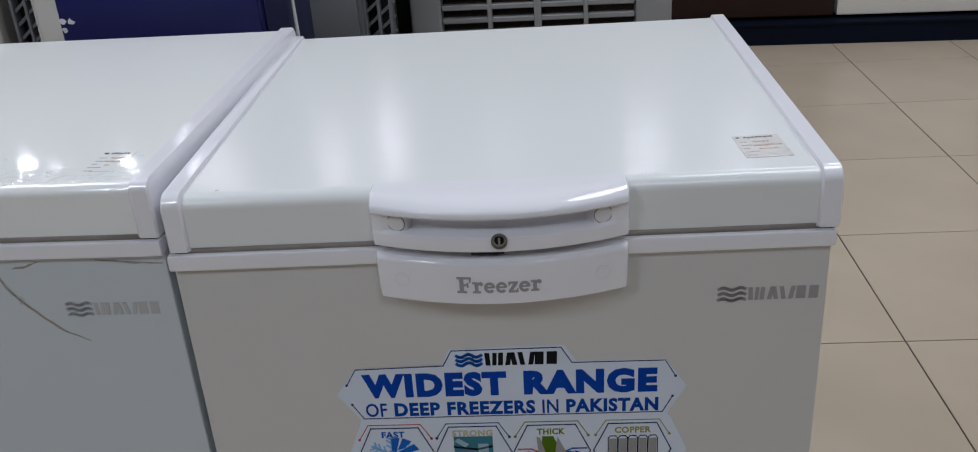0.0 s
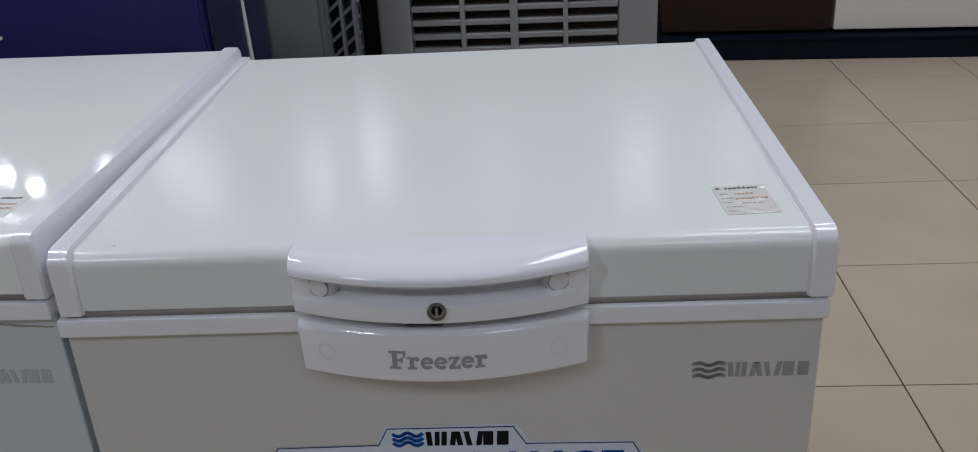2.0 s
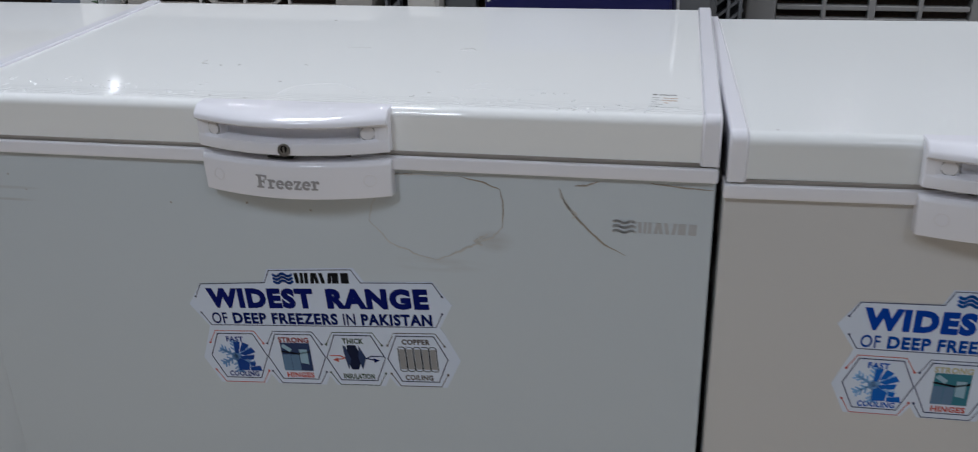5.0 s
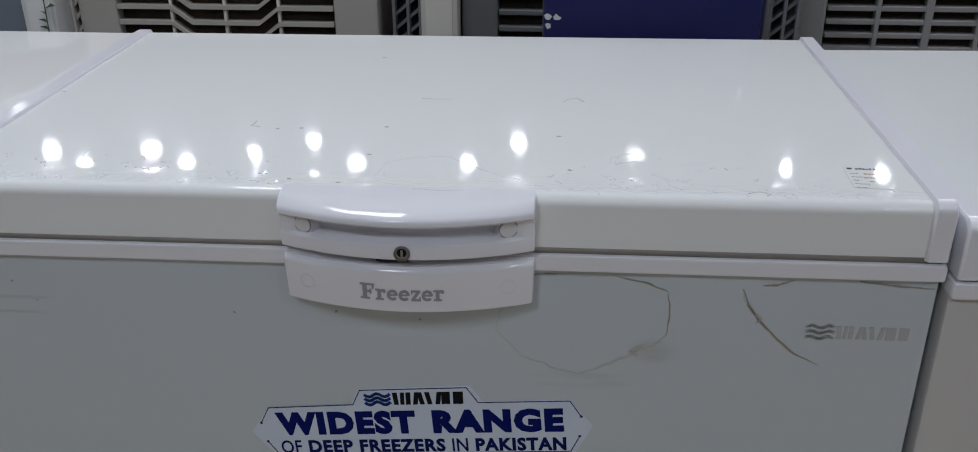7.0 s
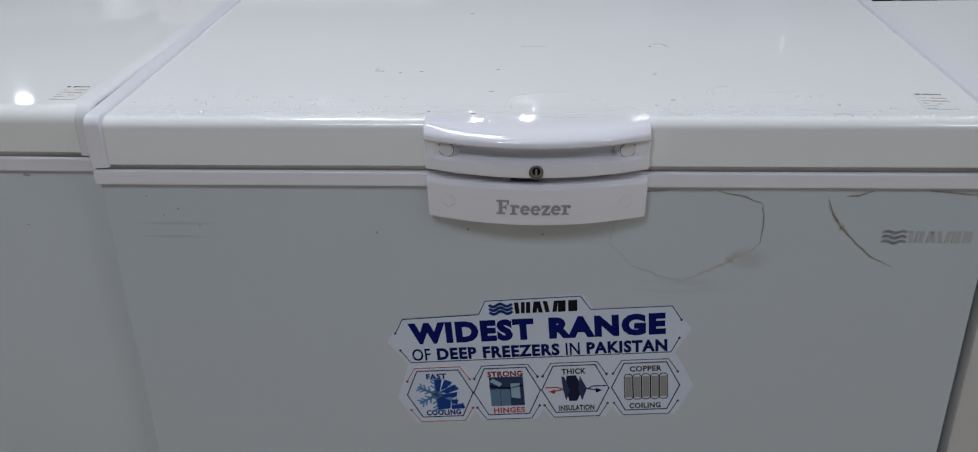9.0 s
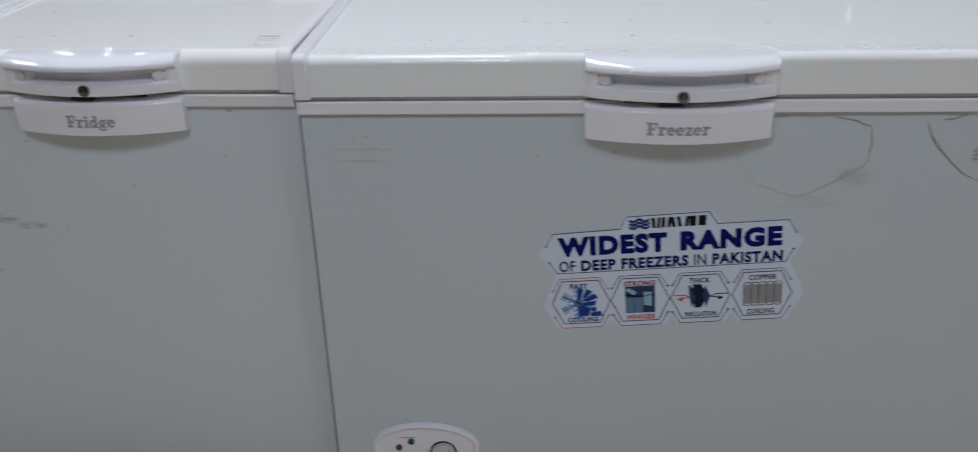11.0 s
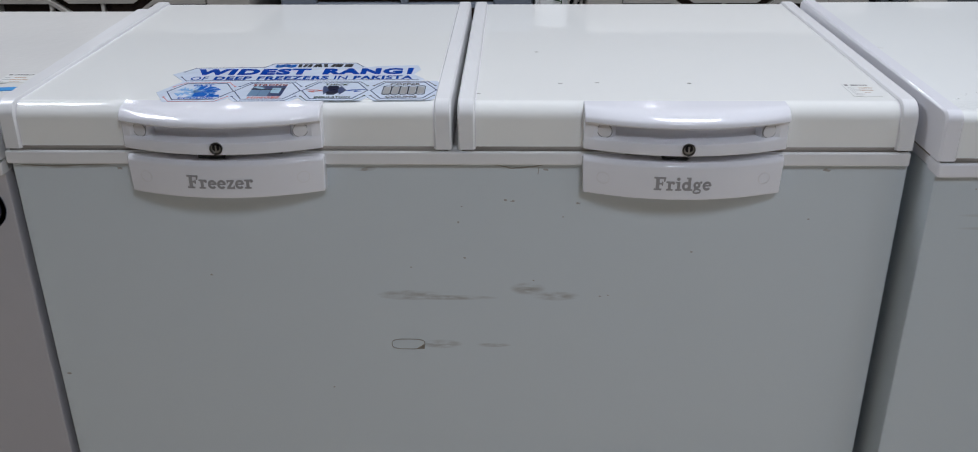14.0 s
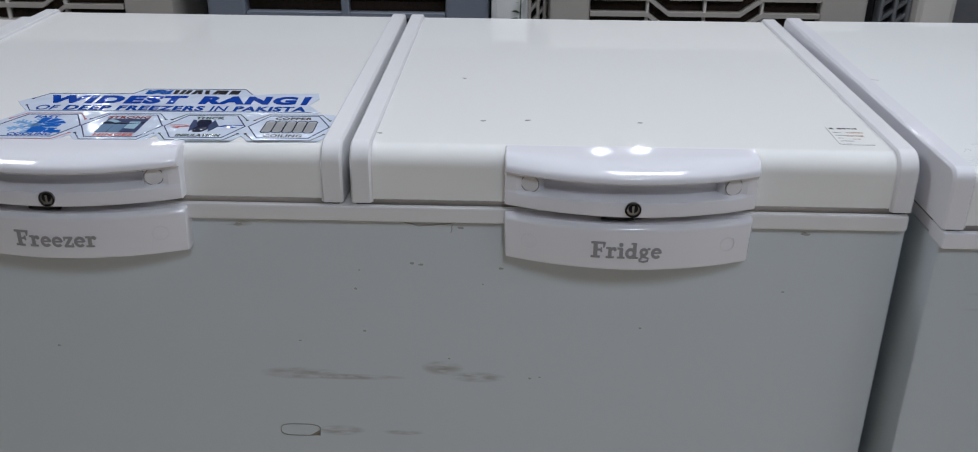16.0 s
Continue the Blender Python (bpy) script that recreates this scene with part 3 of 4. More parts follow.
    for i in range(5):
        x = 956 + 34 * i
        slot = [P(x - 3, 378), P(x + 4, 370), P(x + 22, 370), P(x + 29, 378), P(x + 29, 466), P(x + 22, 473), P(x + 4, 473), P(x - 3, 466)]
        part("coil_line", stroke(slot, 0.0011, 0.0005, t, True), BLACK, st)
    return st


def add_price_tag(freezer, u, v, z, turn, tone=PAPER, w=0.056, h=0.072, slope=0.0):
    to = on_top(z, u, v, turn, 1.0, slope)
    tag = part("price_tag", prism([(0, 0.003), (0.003, 0), (w, 0), (w, h), (0, h)], 0.0005, to), tone, freezer, "small paper label with rows of print")

    def bar(x0, x1, y, hh, mat):
        part("print_bar", prism([(x0, y), (x1, y), (x1, y + hh), (x0, y + hh)], 0.0008, to), mat, tag)
    rt = random.Random(int(abs(u) * 1000))

    def dashes(x0, x1, y, hh, mat, size):
        x = x0
        while x < x1 - size * 0.5:
            ln = min(size * rt.uniform(0.5, 1.2), x1 - x)
            bar(x, x + ln, y + rt.uniform(-0.0005, 0.0005), hh * rt.uniform(0.7, 1.1), mat)
            x += ln + size * rt.uniform(0.25, 0.5)
    dashes(0.003, 0.009, h - 0.009, 0.0045, INK_DARK, 0.006)
    dashes(0.013, w - 0.005, h - 0.009, 0.0045, INK_DARK, 0.0042)
    for i, b in enumerate((0.014, 0.018, 0.012, 0.02, 0.015)):
        dashes(0.004, b, h - 0.023 - i * 0.0105, 0.0018, GREY, 0.003)
    dashes(0.020, 0.040, h - 0.024, 0.0038, INK_BROWN, 0.003)
    dashes(0.018, w - 0.003, h - 0.036, 0.0042, INK_BROWN, 0.003)
    dashes(0.022, w - 0.012, h - 0.047, 0.002, INK_BROWN, 0.005)
    return tag


def add_oval_control(freezer, u, z):
    """Oval thermostat panel low on the front."""
    m = on_front(0.0, u, z)
    rim = bmesh.new()
    hoops = [[rim.verts.new(m(k * 0.100 * math.cos(6.2832 * i / 48), k2 * 0.050 * math.sin(6.2832 * i / 48), d)) for i in range(48)] for k, k2, d in ((0.90, 0.82, 0.002), (0.92, 0.85, 0.008), (0.97, 0.95, 0.010), (1.02, 1.03, 0.007), (1.03, 1.05, 0.0))]
    for h0, h1 in zip(hoops, hoops[1:]):
        for i in range(48):
            rim.faces.new((h0[i], h0[(i + 1) % 48], h1[(i + 1) % 48], h1[i]))
    bmesh.ops.recalc_face_normals(rim, faces=rim.faces)
    ctl = part("thermostat_panel", merge([disc(0, 0, 0.100, 0.004, m, 40, 0.050), rim]), PLASTIC, freezer, "white oval thermostat panel")
    part("red_lamp", disc(-0.052, -0.004, 0.0065, 0.007, m, 14), RED_LED, ctl, "dark red lamp")
    part("green_lamp", disc(-0.028, 0.010, 0.0065, 0.007, m, 14), GREEN_LED, ctl, "dark green lamp")
    part("knob_seat", ring(0.033, -0.014, 0.024, 0.003, 0.005, m), BLACK, ctl)
    part("knob", merge([disc(0.033, -0.014, 0.021, 0.012, m), stroke([(0.020, -0.024), (0.046, -0.004)], 0.006, 0.018, m)]), KNOB, ctl, "grey round dial")
    for q in ([(-0.050, 0.018), (-0.020, 0.019)], [(-0.058, -0.020), (-0.045, -0.020)], [(0.0, -0.010), (0.006, -0.010)]):
        part("scale_mark", stroke(q, 0.0015, 0.0045, m), GREY, ctl)
    return ctl


def chest_freezer(label, origin, u0, u1, depth, dz, lids, mats, rim=(0.8075, 0.829), low=0.8355, tilt=0.0, edge=0.017, swell=0.0):
    lid_mat, body_mat, plastic = mats
    f = tagged(new("chest_freezer"), label, "freezer", "row of chest freezers")
    f.matrix_basis = origin
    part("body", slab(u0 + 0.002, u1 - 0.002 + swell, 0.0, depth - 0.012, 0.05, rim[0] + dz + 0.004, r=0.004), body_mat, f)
    part("rim", merge([slab(u0, u1, -0.011, 0.03, rim[0] + dz, rim[1] + dz, r=0.004),
                       slab(u0 + 0.004, u1 - 0.004, 0.028, depth - 0.006, rim[0] + dz, rim[1] + dz - 0.001, r=0.003)]), plastic, f, "white plastic rim under the lid")
    part("plinth", slab(u0 + 0.03, u1 - 0.03, 0.04, depth - 0.05, 0.022, 0.052), RUBBER, f)
    for x in (u0 + 0.07, u1 - 0.07):
        for y in (0.08, depth - 0.1):
            part("foot", slab(x - 0.025, x + 0.025, y - 0.025, y + 0.025, 0.0, 0.03, r=0.006), RUBBER, f)
    for l0, l1, word in lids:
        add_lid(f, l0, l1, depth, dz, lid_mat, plastic, low=low, tilt=tilt, edge=edge)
    return f


def chip(freezer, u, v, z, r, mat=GRIME, seed=0, slope=0.0):
    rnd = random.Random(seed)
    n = 9
    pts = [(r * (0.5 + rnd.random()) * math.cos(6.283 * i / n), r * (0.3 + 0.6 * rnd.random()) * math.sin(6.283 * i / n)) for i in range(n)]
    part("chip", prism(pts, 0.0004, on_top(z, u, v, 0.0, 1.0, slope)), mat, freezer)


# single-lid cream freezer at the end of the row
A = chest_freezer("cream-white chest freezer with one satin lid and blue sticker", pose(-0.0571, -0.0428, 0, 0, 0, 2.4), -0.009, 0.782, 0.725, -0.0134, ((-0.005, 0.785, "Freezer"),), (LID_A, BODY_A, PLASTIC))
add_handle(A, 0.393, -0.0134, "Freezer", PLASTIC, 0.0075)
add_badge(A, 0.651, 0.7285, SILVER)
add_feature_sticker(A, on_front(0.0, 0.3925, 0.5565, -0.5), "fresh")
add_price_tag(A, 0.685, 0.043, 0.8876, 3)
chip(A, 0.06, 0.016, 0.8876, 0.0018, GRIME, 3)

# single-lid filmed freezer
B = chest_freezer("white chest freezer in torn protective film, one glossy lid", pose(-0.0722, -0.0363, 0, 0, 0, 0.85), -1.224, 0.0, 0.715, 0.0046, ((-1.226, 0.0, "Freezer"),), (LID_B, BODY_B, PLASTIC), edge=0.014)
add_handle(B, -0.6145, 0.0046, "Freezer", PLASTIC, 0.002)
add_badge(B, -0.143, 0.7355, SILVER_PALE)
add_feature_sticker(B, on_front(0.0, -0.6095, 0.5265, 3.8), "dark")
add_price_tag(B, -0.103, 0.040, 0.9056, -3, LID_B, 0.044, 0.066)
add_oval_control(B, -1.050, 0.145)


def taper(freezer, pts, widths, mat, name="film_tear", depth=0.0008, label="torn edge of protective film"):
    """A ragged line whose width changes along it."""
    left, right = [], []
    for i, (x, z) in enumerate(pts):
        (ax, az), (bx, bz) = pts[max(i - 1, 0)], pts[min(i + 1, len(pts) - 1)]
        d = math.hypot(bx - ax, bz - az) or 1e-9
        nx, nz = -(bz - az) / d * widths[i] / 2, (bx - ax) / d * widths[i] / 2
        left.append((x + nx, z + nz))
        right.append((x - nx, z - nz))
    return part(name, prism(left + right[::-1], depth, on_front(0.0)), mat, freezer, label)


def ragged(pts, n, amp, seed):
    """Fills in points between the given ones with a small seeded jitter."""
    rnd = random.Random(seed)
    out = []
    for (ax, az), (bx, bz) in zip(pts, pts[1:]):
        for i in range(n):
            t = i / n
            out.append((ax + (bx - ax) * t + rnd.uniform(-amp, amp), az + (bz - az) * t + rnd.uniform(-amp, amp)))
    return out + [pts[-1]]


def sides(n, top, seed, end=0.15):
    rnd = random.Random(seed)
    return [top * (end + (1 - end) * math.sin(math.pi * min(1, (i + 0.5) / n))) * rnd.uniform(0.6, 1.2) for i in range(n)]


tear = ragged([(-0.222, 0.791), (-0.214, 0.770), (-0.201, 0.751), (-0.180, 0.729), (-0.155, 0.706), (-0.124, 0.690)], 4, 0.0006, 1)
taper(B, tear, sides(len(tear), 0.0032, 2), DIRT_SHADE)
tear = ragged([(-0.222, 0.791), (-0.219, 0.778), (-0.208, 0.760), (-0.196, 0.752), (-0.203, 0.745)], 4, 0.001, 3)
taper(B, tear, sides(len(tear), 0.005, 4), FILM_EDGE)
for pp, w, sd in (([(-0.20, 0.796), (-0.185, 0.798), (-0.165, 0.8045)], 0.0028, 5), ([(-0.092, 0.8055), (-0.05, 0.801), (-0.006, 0.799)], 0.0025, 6), ([(-0.48, 0.797), (-0.47, 0.802), (-0.44, 0.8045)], 0.002, 7),
                  ([(-0.370, 0.803), (-0.335, 0.796), (-0.309, 0.785)], 0.003, 8), ([(-0.309, 0.785), (-0.305, 0.760), (-0.307, 0.724)], 0.0022, 9)):
    q = ragged(pp, 5, 0.0007, sd)
    taper(B, q, sides(len(q), w, sd + 20), DIRT_SHADE)
for pp, w, sd in (([(-0.307, 0.726), (-0.322, 0.708), (-0.340, 0.700), (-0.372, 0.682), (-0.410, 0.664)], 0.0035, 10), ([(-0.410, 0.664), (-0.440, 0.671), (-0.482, 0.690), (-0.513, 0.724)], 0.0022, 11),
                  ([(-0.330, 0.712), (-0.350, 0.699), (-0.338, 0.694)], 0.004, 12), ([(-0.513, 0.724), (-0.508, 0.75), (-0.488, 0.785)], 0.0012, 13), ([(-0.47, 0.802), (-0.41, 0.803), (-0.37, 0.803)], 0.0015, 14)):
    q = ragged(pp, 6, 0.0013, sd)
    taper(B, q, sides(len(q), w, sd + 20, 0.4), FILM_EDGE)
for pp, w, mat, sd in (([(-0.437, 0.336), (-0.430, 0.350), (-0.415, 0.352), (-0.408, 0.338)], 0.0025, GRIME, 31), ([(-0.437, 0.336), (-0.420, 0.333), (-0.405, 0.336)], 0.002, RIDGE, 32), ([(-0.645, 0.342), (-0.624, 0.339), (-0.600, 0.340)], 0.0022, GRIME, 33),
                       ([(-0.860, 0.230), (-0.862, 0.212), (-0.848, 0.207)], 0.003, GRIME, 34), ([(-0.648, 0.040), (-0.652, 0.060), (-0.646, 0.075)], 0.0016, RIDGE, 35), ([(-0.548, 0.100), (-0.540, 0.092), (-0.532, 0.075)], 0.0016, RIDGE, 36),
                       ([(-0.610, 0.008), (-0.576, 0.005), (-0.548, 0.008)], 0.0028, GRIME, 37), ([(-1.212, 0.342), (-1.200, 0.352), (-1.188, 0.345)], 0.0025, GRIME, 39),
                       ([(-0.373, 0.10), (-0.365, 0.128), (-0.350, 0.135)], 0.002, RIDGE, 40), ([(-0.32, 0.12), (-0.30, 0.105), (-0.255, 0.11)], 0.0015, RIDGE, 41), ([(-0.48, 0.04), (-0.46, 0.02), (-0.45, 0.012)], 0.0018, RIDGE, 43)):
    q = ragged(pp, 4, 0.0012, sd)
    part("film_scratch", tube([(px, py, 0.9053) for px, py in q], w * 0.3, 6), FILM_EDGE if mat is GRIME else mat, B, "scratched lid film")
for k, (x, y) in enumerate(((-0.822, 0.201), (-0.675, 0.216), (-0.443, 0.192), (-0.680, 0.113), (-0.738, 0.554), (-0.76, 0.03), (-0.70, 0.022), (-0.428, 0.076), (-0.79, 0.205))):
    chip(B, x, y, 0.9055, 0.0026, GRIME, 50 + k)
# loosened film along the front edge of the lid
rnd = random.Random(5)
for k in range(130):
    x = -1.19 + 1.14 * k / 130 + rnd.uniform(-0.01, 0.01)
    if -0.78 < x < -0.46:
        continue
    y, ln = 0.014 + 0.085 * rnd.random() ** 2, rnd.uniform(0.003, 0.013)
    q = ragged([(x, y), (x + ln * 0.5, y + rnd.uniform(-0.008, 0.008)), (x + ln, y + rnd.uniform(-0.010, 0.010))], 3, 0.0008, 70 + k)
    part("film_wrinkle", tube([(px, py, 0.9053) for px, py in q], rnd.uniform(0.0005, 0.0011), 6), RIDGE, B, "wrinkle in clear film")
for k, pp in enumerate(([(-0.660, 0.045), (-0.657, 0.072), (-0.648, 0.092), (-0.628, 0.105), (-0.600, 0.112), (-0.577, 0.109), (-0.552, 0.088), (-0.534, 0.070)], [(-0.534, 0.070), (-0.510, 0.052), (-0.487, 0.044), (-0.470, 0.030), (-0.467, 0.017)],
                        [(-0.380, 0.100), (-0.376, 0.118), (-0.362, 0.132), (-0.345, 0.136)], [(-0.372, 0.098), (-0.350, 0.108), (-0.338, 0.104)], [(-0.330, 0.070), (-0.318, 0.058), (-0.312, 0.036), (-0.300, 0.024)], [(-0.225, 0.016), (-0.214, 0.024), (-0.200, 0.018), (-0.206, 0.012)])):
    q = ragged(pp, 3, 0.0016, 400 + k)
    part("film_edge", tube([(px, py, 0.9053) for px, py in q], 0.0007, 6), RIDGE if k < 5 else FILM_EDGE, B, "edge of peeled lid film")

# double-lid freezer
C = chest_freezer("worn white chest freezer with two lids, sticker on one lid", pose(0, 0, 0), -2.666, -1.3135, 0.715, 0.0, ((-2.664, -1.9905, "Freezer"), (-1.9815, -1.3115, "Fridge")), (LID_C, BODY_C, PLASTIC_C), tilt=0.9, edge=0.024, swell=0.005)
add_handle(C, -2.3285, 0.0, "Freezer", PLASTIC, 0.004)
add_handle(C, -1.6485, 0.0, "Fridge", PLASTIC, 0.004)
add_feature_sticker(C, on_top(0.9012, -2.2245, 0.115, 1.5, 0.985, 0.0157), "lid", True)
add_price_tag(C, -1.394, 0.036, 0.9012, 0, LID_C, 0.042, 0.066, 0.0157)
add_oval_control(C, -2.494, 0.124)
for k, (x, y) in enumerate(((-1.952, 0.051), (-1.826, 0.105), (-1.626, 0.107), (-1.77, 0.11), (-1.86, 0.30))):
    chip(C, x, y, 0.9010, 0.0032, GRIME, 90 + k, 0.0157)
oval = [(-2.0705 + 0.027 * math.copysign(abs(math.cos(a)) ** 0.6, math.cos(a)), 0.4865 + 0.0095 * math.copysign(abs(math.sin(a)) ** 0.6, math.sin(a))) for a in [6.2832 * i / 36 for i in range(36)]]
part("glue_ring", stroke(oval, 0.0012, 0.0006, on_front(0.0), True), GRIME, C, "brown oval outline of glue")
part("glue_corner", prism([(-2.058, 0.4775), (-2.044, 0.4775), (-2.0435, 0.487)], 0.0006, on_front(0.0)), DIRT_SHADE, C)
for k, (x, z, r) in enumerate(((-2.649, 0.423, 0.004), (-2.498, 0.797, 0.005), (-1.431, 0.798, 0.005), (-2.124, 0.797, 0.006), (-1.849, 0.797, 0.004), (-1.90, 0.745, 0.003), (-1.80, 0.742, 0.003), (-1.76, 0.579, 0.003), (-2.06, 0.63, 0.002))):
    rr = random.Random(k)
    part("chip", prism([(x + r * (0.5 + rr.random()) * math.cos(6.283 * i / 8), z + r * 0.5 * (0.4 + rr.random()) * math.sin(6.283 * i / 8)) for i in range(8)], 0.0004, on_front(0.0)), GRIME, C)
for pp, sd in (([(-2.15, 0.8062), (-2.02, 0.8045), (-1.93, 0.806)], 1), ([(-1.93, 0.806), (-1.90, 0.799), (-1.87, 0.802), (-1.85, 0.8062)], 2), ([(-2.65, 0.803), (-2.6, 0.8005), (-2.49, 0.8055)], 3), ([(-1.86, 0.801), (-1.862, 0.79)], 4)):
    q = ragged(pp, 6, 0.0007, sd + 60)
    taper(C, q, sides(len(q), 0.0018, sd, 0.4), GRIME, "paint_crack", 0.0005, "cracked paint under the rim")

for k, (x, z) in enumerate(((-1.978, 0.736), (-1.984, 0.709), (-1.911, 0.747), (-1.822, 0.719), (-1.975, 0.647), (-2.381, 0.614), (-1.447, 0.717), (-1.866, 0.607), (-1.747, 0.581), (-1.62, 0.66), (-2.20, 0.40))):
    rr = random.Random(700 + k)
    r = rr.uniform(0.0012, 0.0022)
    part("chip", prism([(x + 1.5 * r * rr.uniform(0.5, 1) * math.cos(6.283 * i / 8), z + r * rr.uniform(0.4, 1) * math.sin(6.283 * i / 8)) for i in range(8)], 0.0004, on_front(0.0)), GRIME, C)
for k, (x, z) in enumerate(((-1.139, 0.762), (-1.090, 0.746), (-0.838, 0.737), (-0.606, 0.736), (-0.710, 0.743), (-1.159, 0.791), (-1.117, 0.772))):
    rr = random.Random(760 + k)
    r = rr.uniform(0.0015, 0.0030)
    part("chip", prism([(x + r * rr.uniform(0.5, 1) * math.cos(6.283 * i / 8), z + r * rr.uniform(0.4, 1) * math.sin(6.283 * i / 8)) for i in range(8)], 0.0004, on_front(0.0)), GRIME, B)
# thin brown strips stand for the shade the rims cast on the bodies
for freezer, a, b, z in ((B, -1.22, -0.004, 0.8121), (C, -2.662, -1.3175, 0.8075)):
    part("rim_shade", slab(a, b, -0.0016, 0.004, z - 0.0014, z + 0.001), DIRT_SHADE, freezer, "added dark line for the shade under the rim")

# freezer at the far left of the row
D = chest_freezer("white chest freezer with bubbled lid film and round badge", pose(-2.675, 0.0, 0, 0, 0, 0), -1.25, 0.0, 0.69, -0.02, ((-1.25, 0.0, "Freezer"),), (LID_D, BODY_D, PLASTIC_C))

# round badge, control strip, decal and label on that freezer
mb = on_front(0.0, -0.054, 0.731)
badge = part("round_badge", disc(0, 0, 0.040, 0.0012, mb, 40), NAVY, D, "round navy badge with a grey ring and the number 12")
part("badge_ring", ring(0, 0, 0.036, 0.0075, 0.0016, mb, 40), material("grey_blue_print", (0.10, 0.12, 0.17), 0.3), badge)
part("lettering", lettering("12", -0.017, 0.017, -0.013, 0.015, 0.0017, mb, 0.0), PALE, badge, "pale number 12")
part("print_bar", merge([prism([(-0.014, -0.022), (0.014, -0.022), (0.014, -0.0195), (-0.014, -0.0195)], 0.0017, mb), prism([(-0.010, 0.020), (0.010, 0.020), (0.010, 0.0225), (-0.010, 0.0225)], 0.0017, mb)]), GREY, badge)
mc = on_front(0.0, -0.150, 0.133)
ctl = part("control_panel", merge([prism([(-0.083, -0.036), (0.083, -0.036), (0.083, 0.036), (-0.083, 0.036)], 0.006, mc), stroke([(-0.085, 0.034), (0.085, 0.034)], 0.006, 0.012, mc)]), PLASTIC_C, D, "white rectangular control panel")
part("knob", merge([disc(-0.040, -0.002, 0.023, 0.016, mc), stroke([(-0.054, -0.012), (-0.026, 0.008)], 0.006, 0.022, mc)]), PLASTIC, ctl, "white round dial")
part("red_lamp", prism([(-0.004, -0.009), (0.012, -0.009), (0.012, 0.009), (-0.004, 0.009)], 0.008, mc), RED_LED, ctl)
part("green_lamp", prism([(0.018, -0.009), (0.034, -0.009), (0.034, 0.009), (0.018, 0.009)], 0.008, mc), GREEN_LED, ctl)
part("orange_button", disc(0.046, -0.006, 0.012, 0.012, mc), ORANGE, ctl, "orange switch")
part("print_bar", merge([stroke([(-0.002, -0.014), (0.010, -0.014)], 0.002, 0.0065, mc), stroke([(0.020, -0.014), (0.032, -0.014)], 0.002, 0.0065, mc)]), GREY, ctl)
md = on_top(0.8812, -0.120, 0.075)
dec = part("lid_decal", disc(0, 0, 0.085, 0.0005, md, 36, 0.06), PALE, D, "oval blue and white decal")
part("decal_ring", stroke([(0.078 * math.cos(6.2832 * i / 36), 0.054 * math.sin(6.2832 * i / 36)) for i in range(36)], 0.007, 0.0009, md, True), SKY, dec)
part("decal_band", prism([(-0.08, -0.035), (0.07, -0.035), (0.075, -0.012), (-0.08, -0.012)], 0.0009, md), NAVY, dec)
part("decal_leaf", merge([prism([(0.03, 0.02), (0.07, 0.045), (0.11, 0.05), (0.095, 0.065), (0.06, 0.06), (0.02, 0.04)], 0.0012, md), prism([(-0.02, 0.01), (0.02, 0.02), (0.01, 0.035), (-0.03, 0.03)], 0.0012, md)]), SKY, dec)
add_price_tag(D, -0.078, 0.165, 0.8812, 0, LID_C, 0.05, 0.05)

# ---------------------------------------------------------------- air coolers behind the row
PAD = material("brown_cooling_pad", (0.045, 0.028, 0.019), 0.9, vary=0.6, scale=160, grain=240, bump=0.6)
# near-black that stands for unlit depth behind louvres and coolers
VOID_SHADE = material("void_shade", (0.01, 0.01, 0.012), 0.8)
BEIGE = material("beige_cooler_plastic", (0.45, 0.42, 0.38), 0.4, vary=0.05)
GREYP = material("grey_cooler_plastic", (0.15, 0.155, 0.16), 0.4, vary=0.05)
PALEGREY = material("pale_grey_cooler_plastic", (0.28, 0.278, 0.275), 0.4, vary=0.05)
BLUEGREY = material("blue_grey_cooler_plastic", (0.20, 0.225, 0.27), 0.4, vary=0.05)
WHITEP = material("white_cooler_plastic", (0.72, 0.72, 0.71), 0.4, vary=0.05)
BACK_Y = 1.2


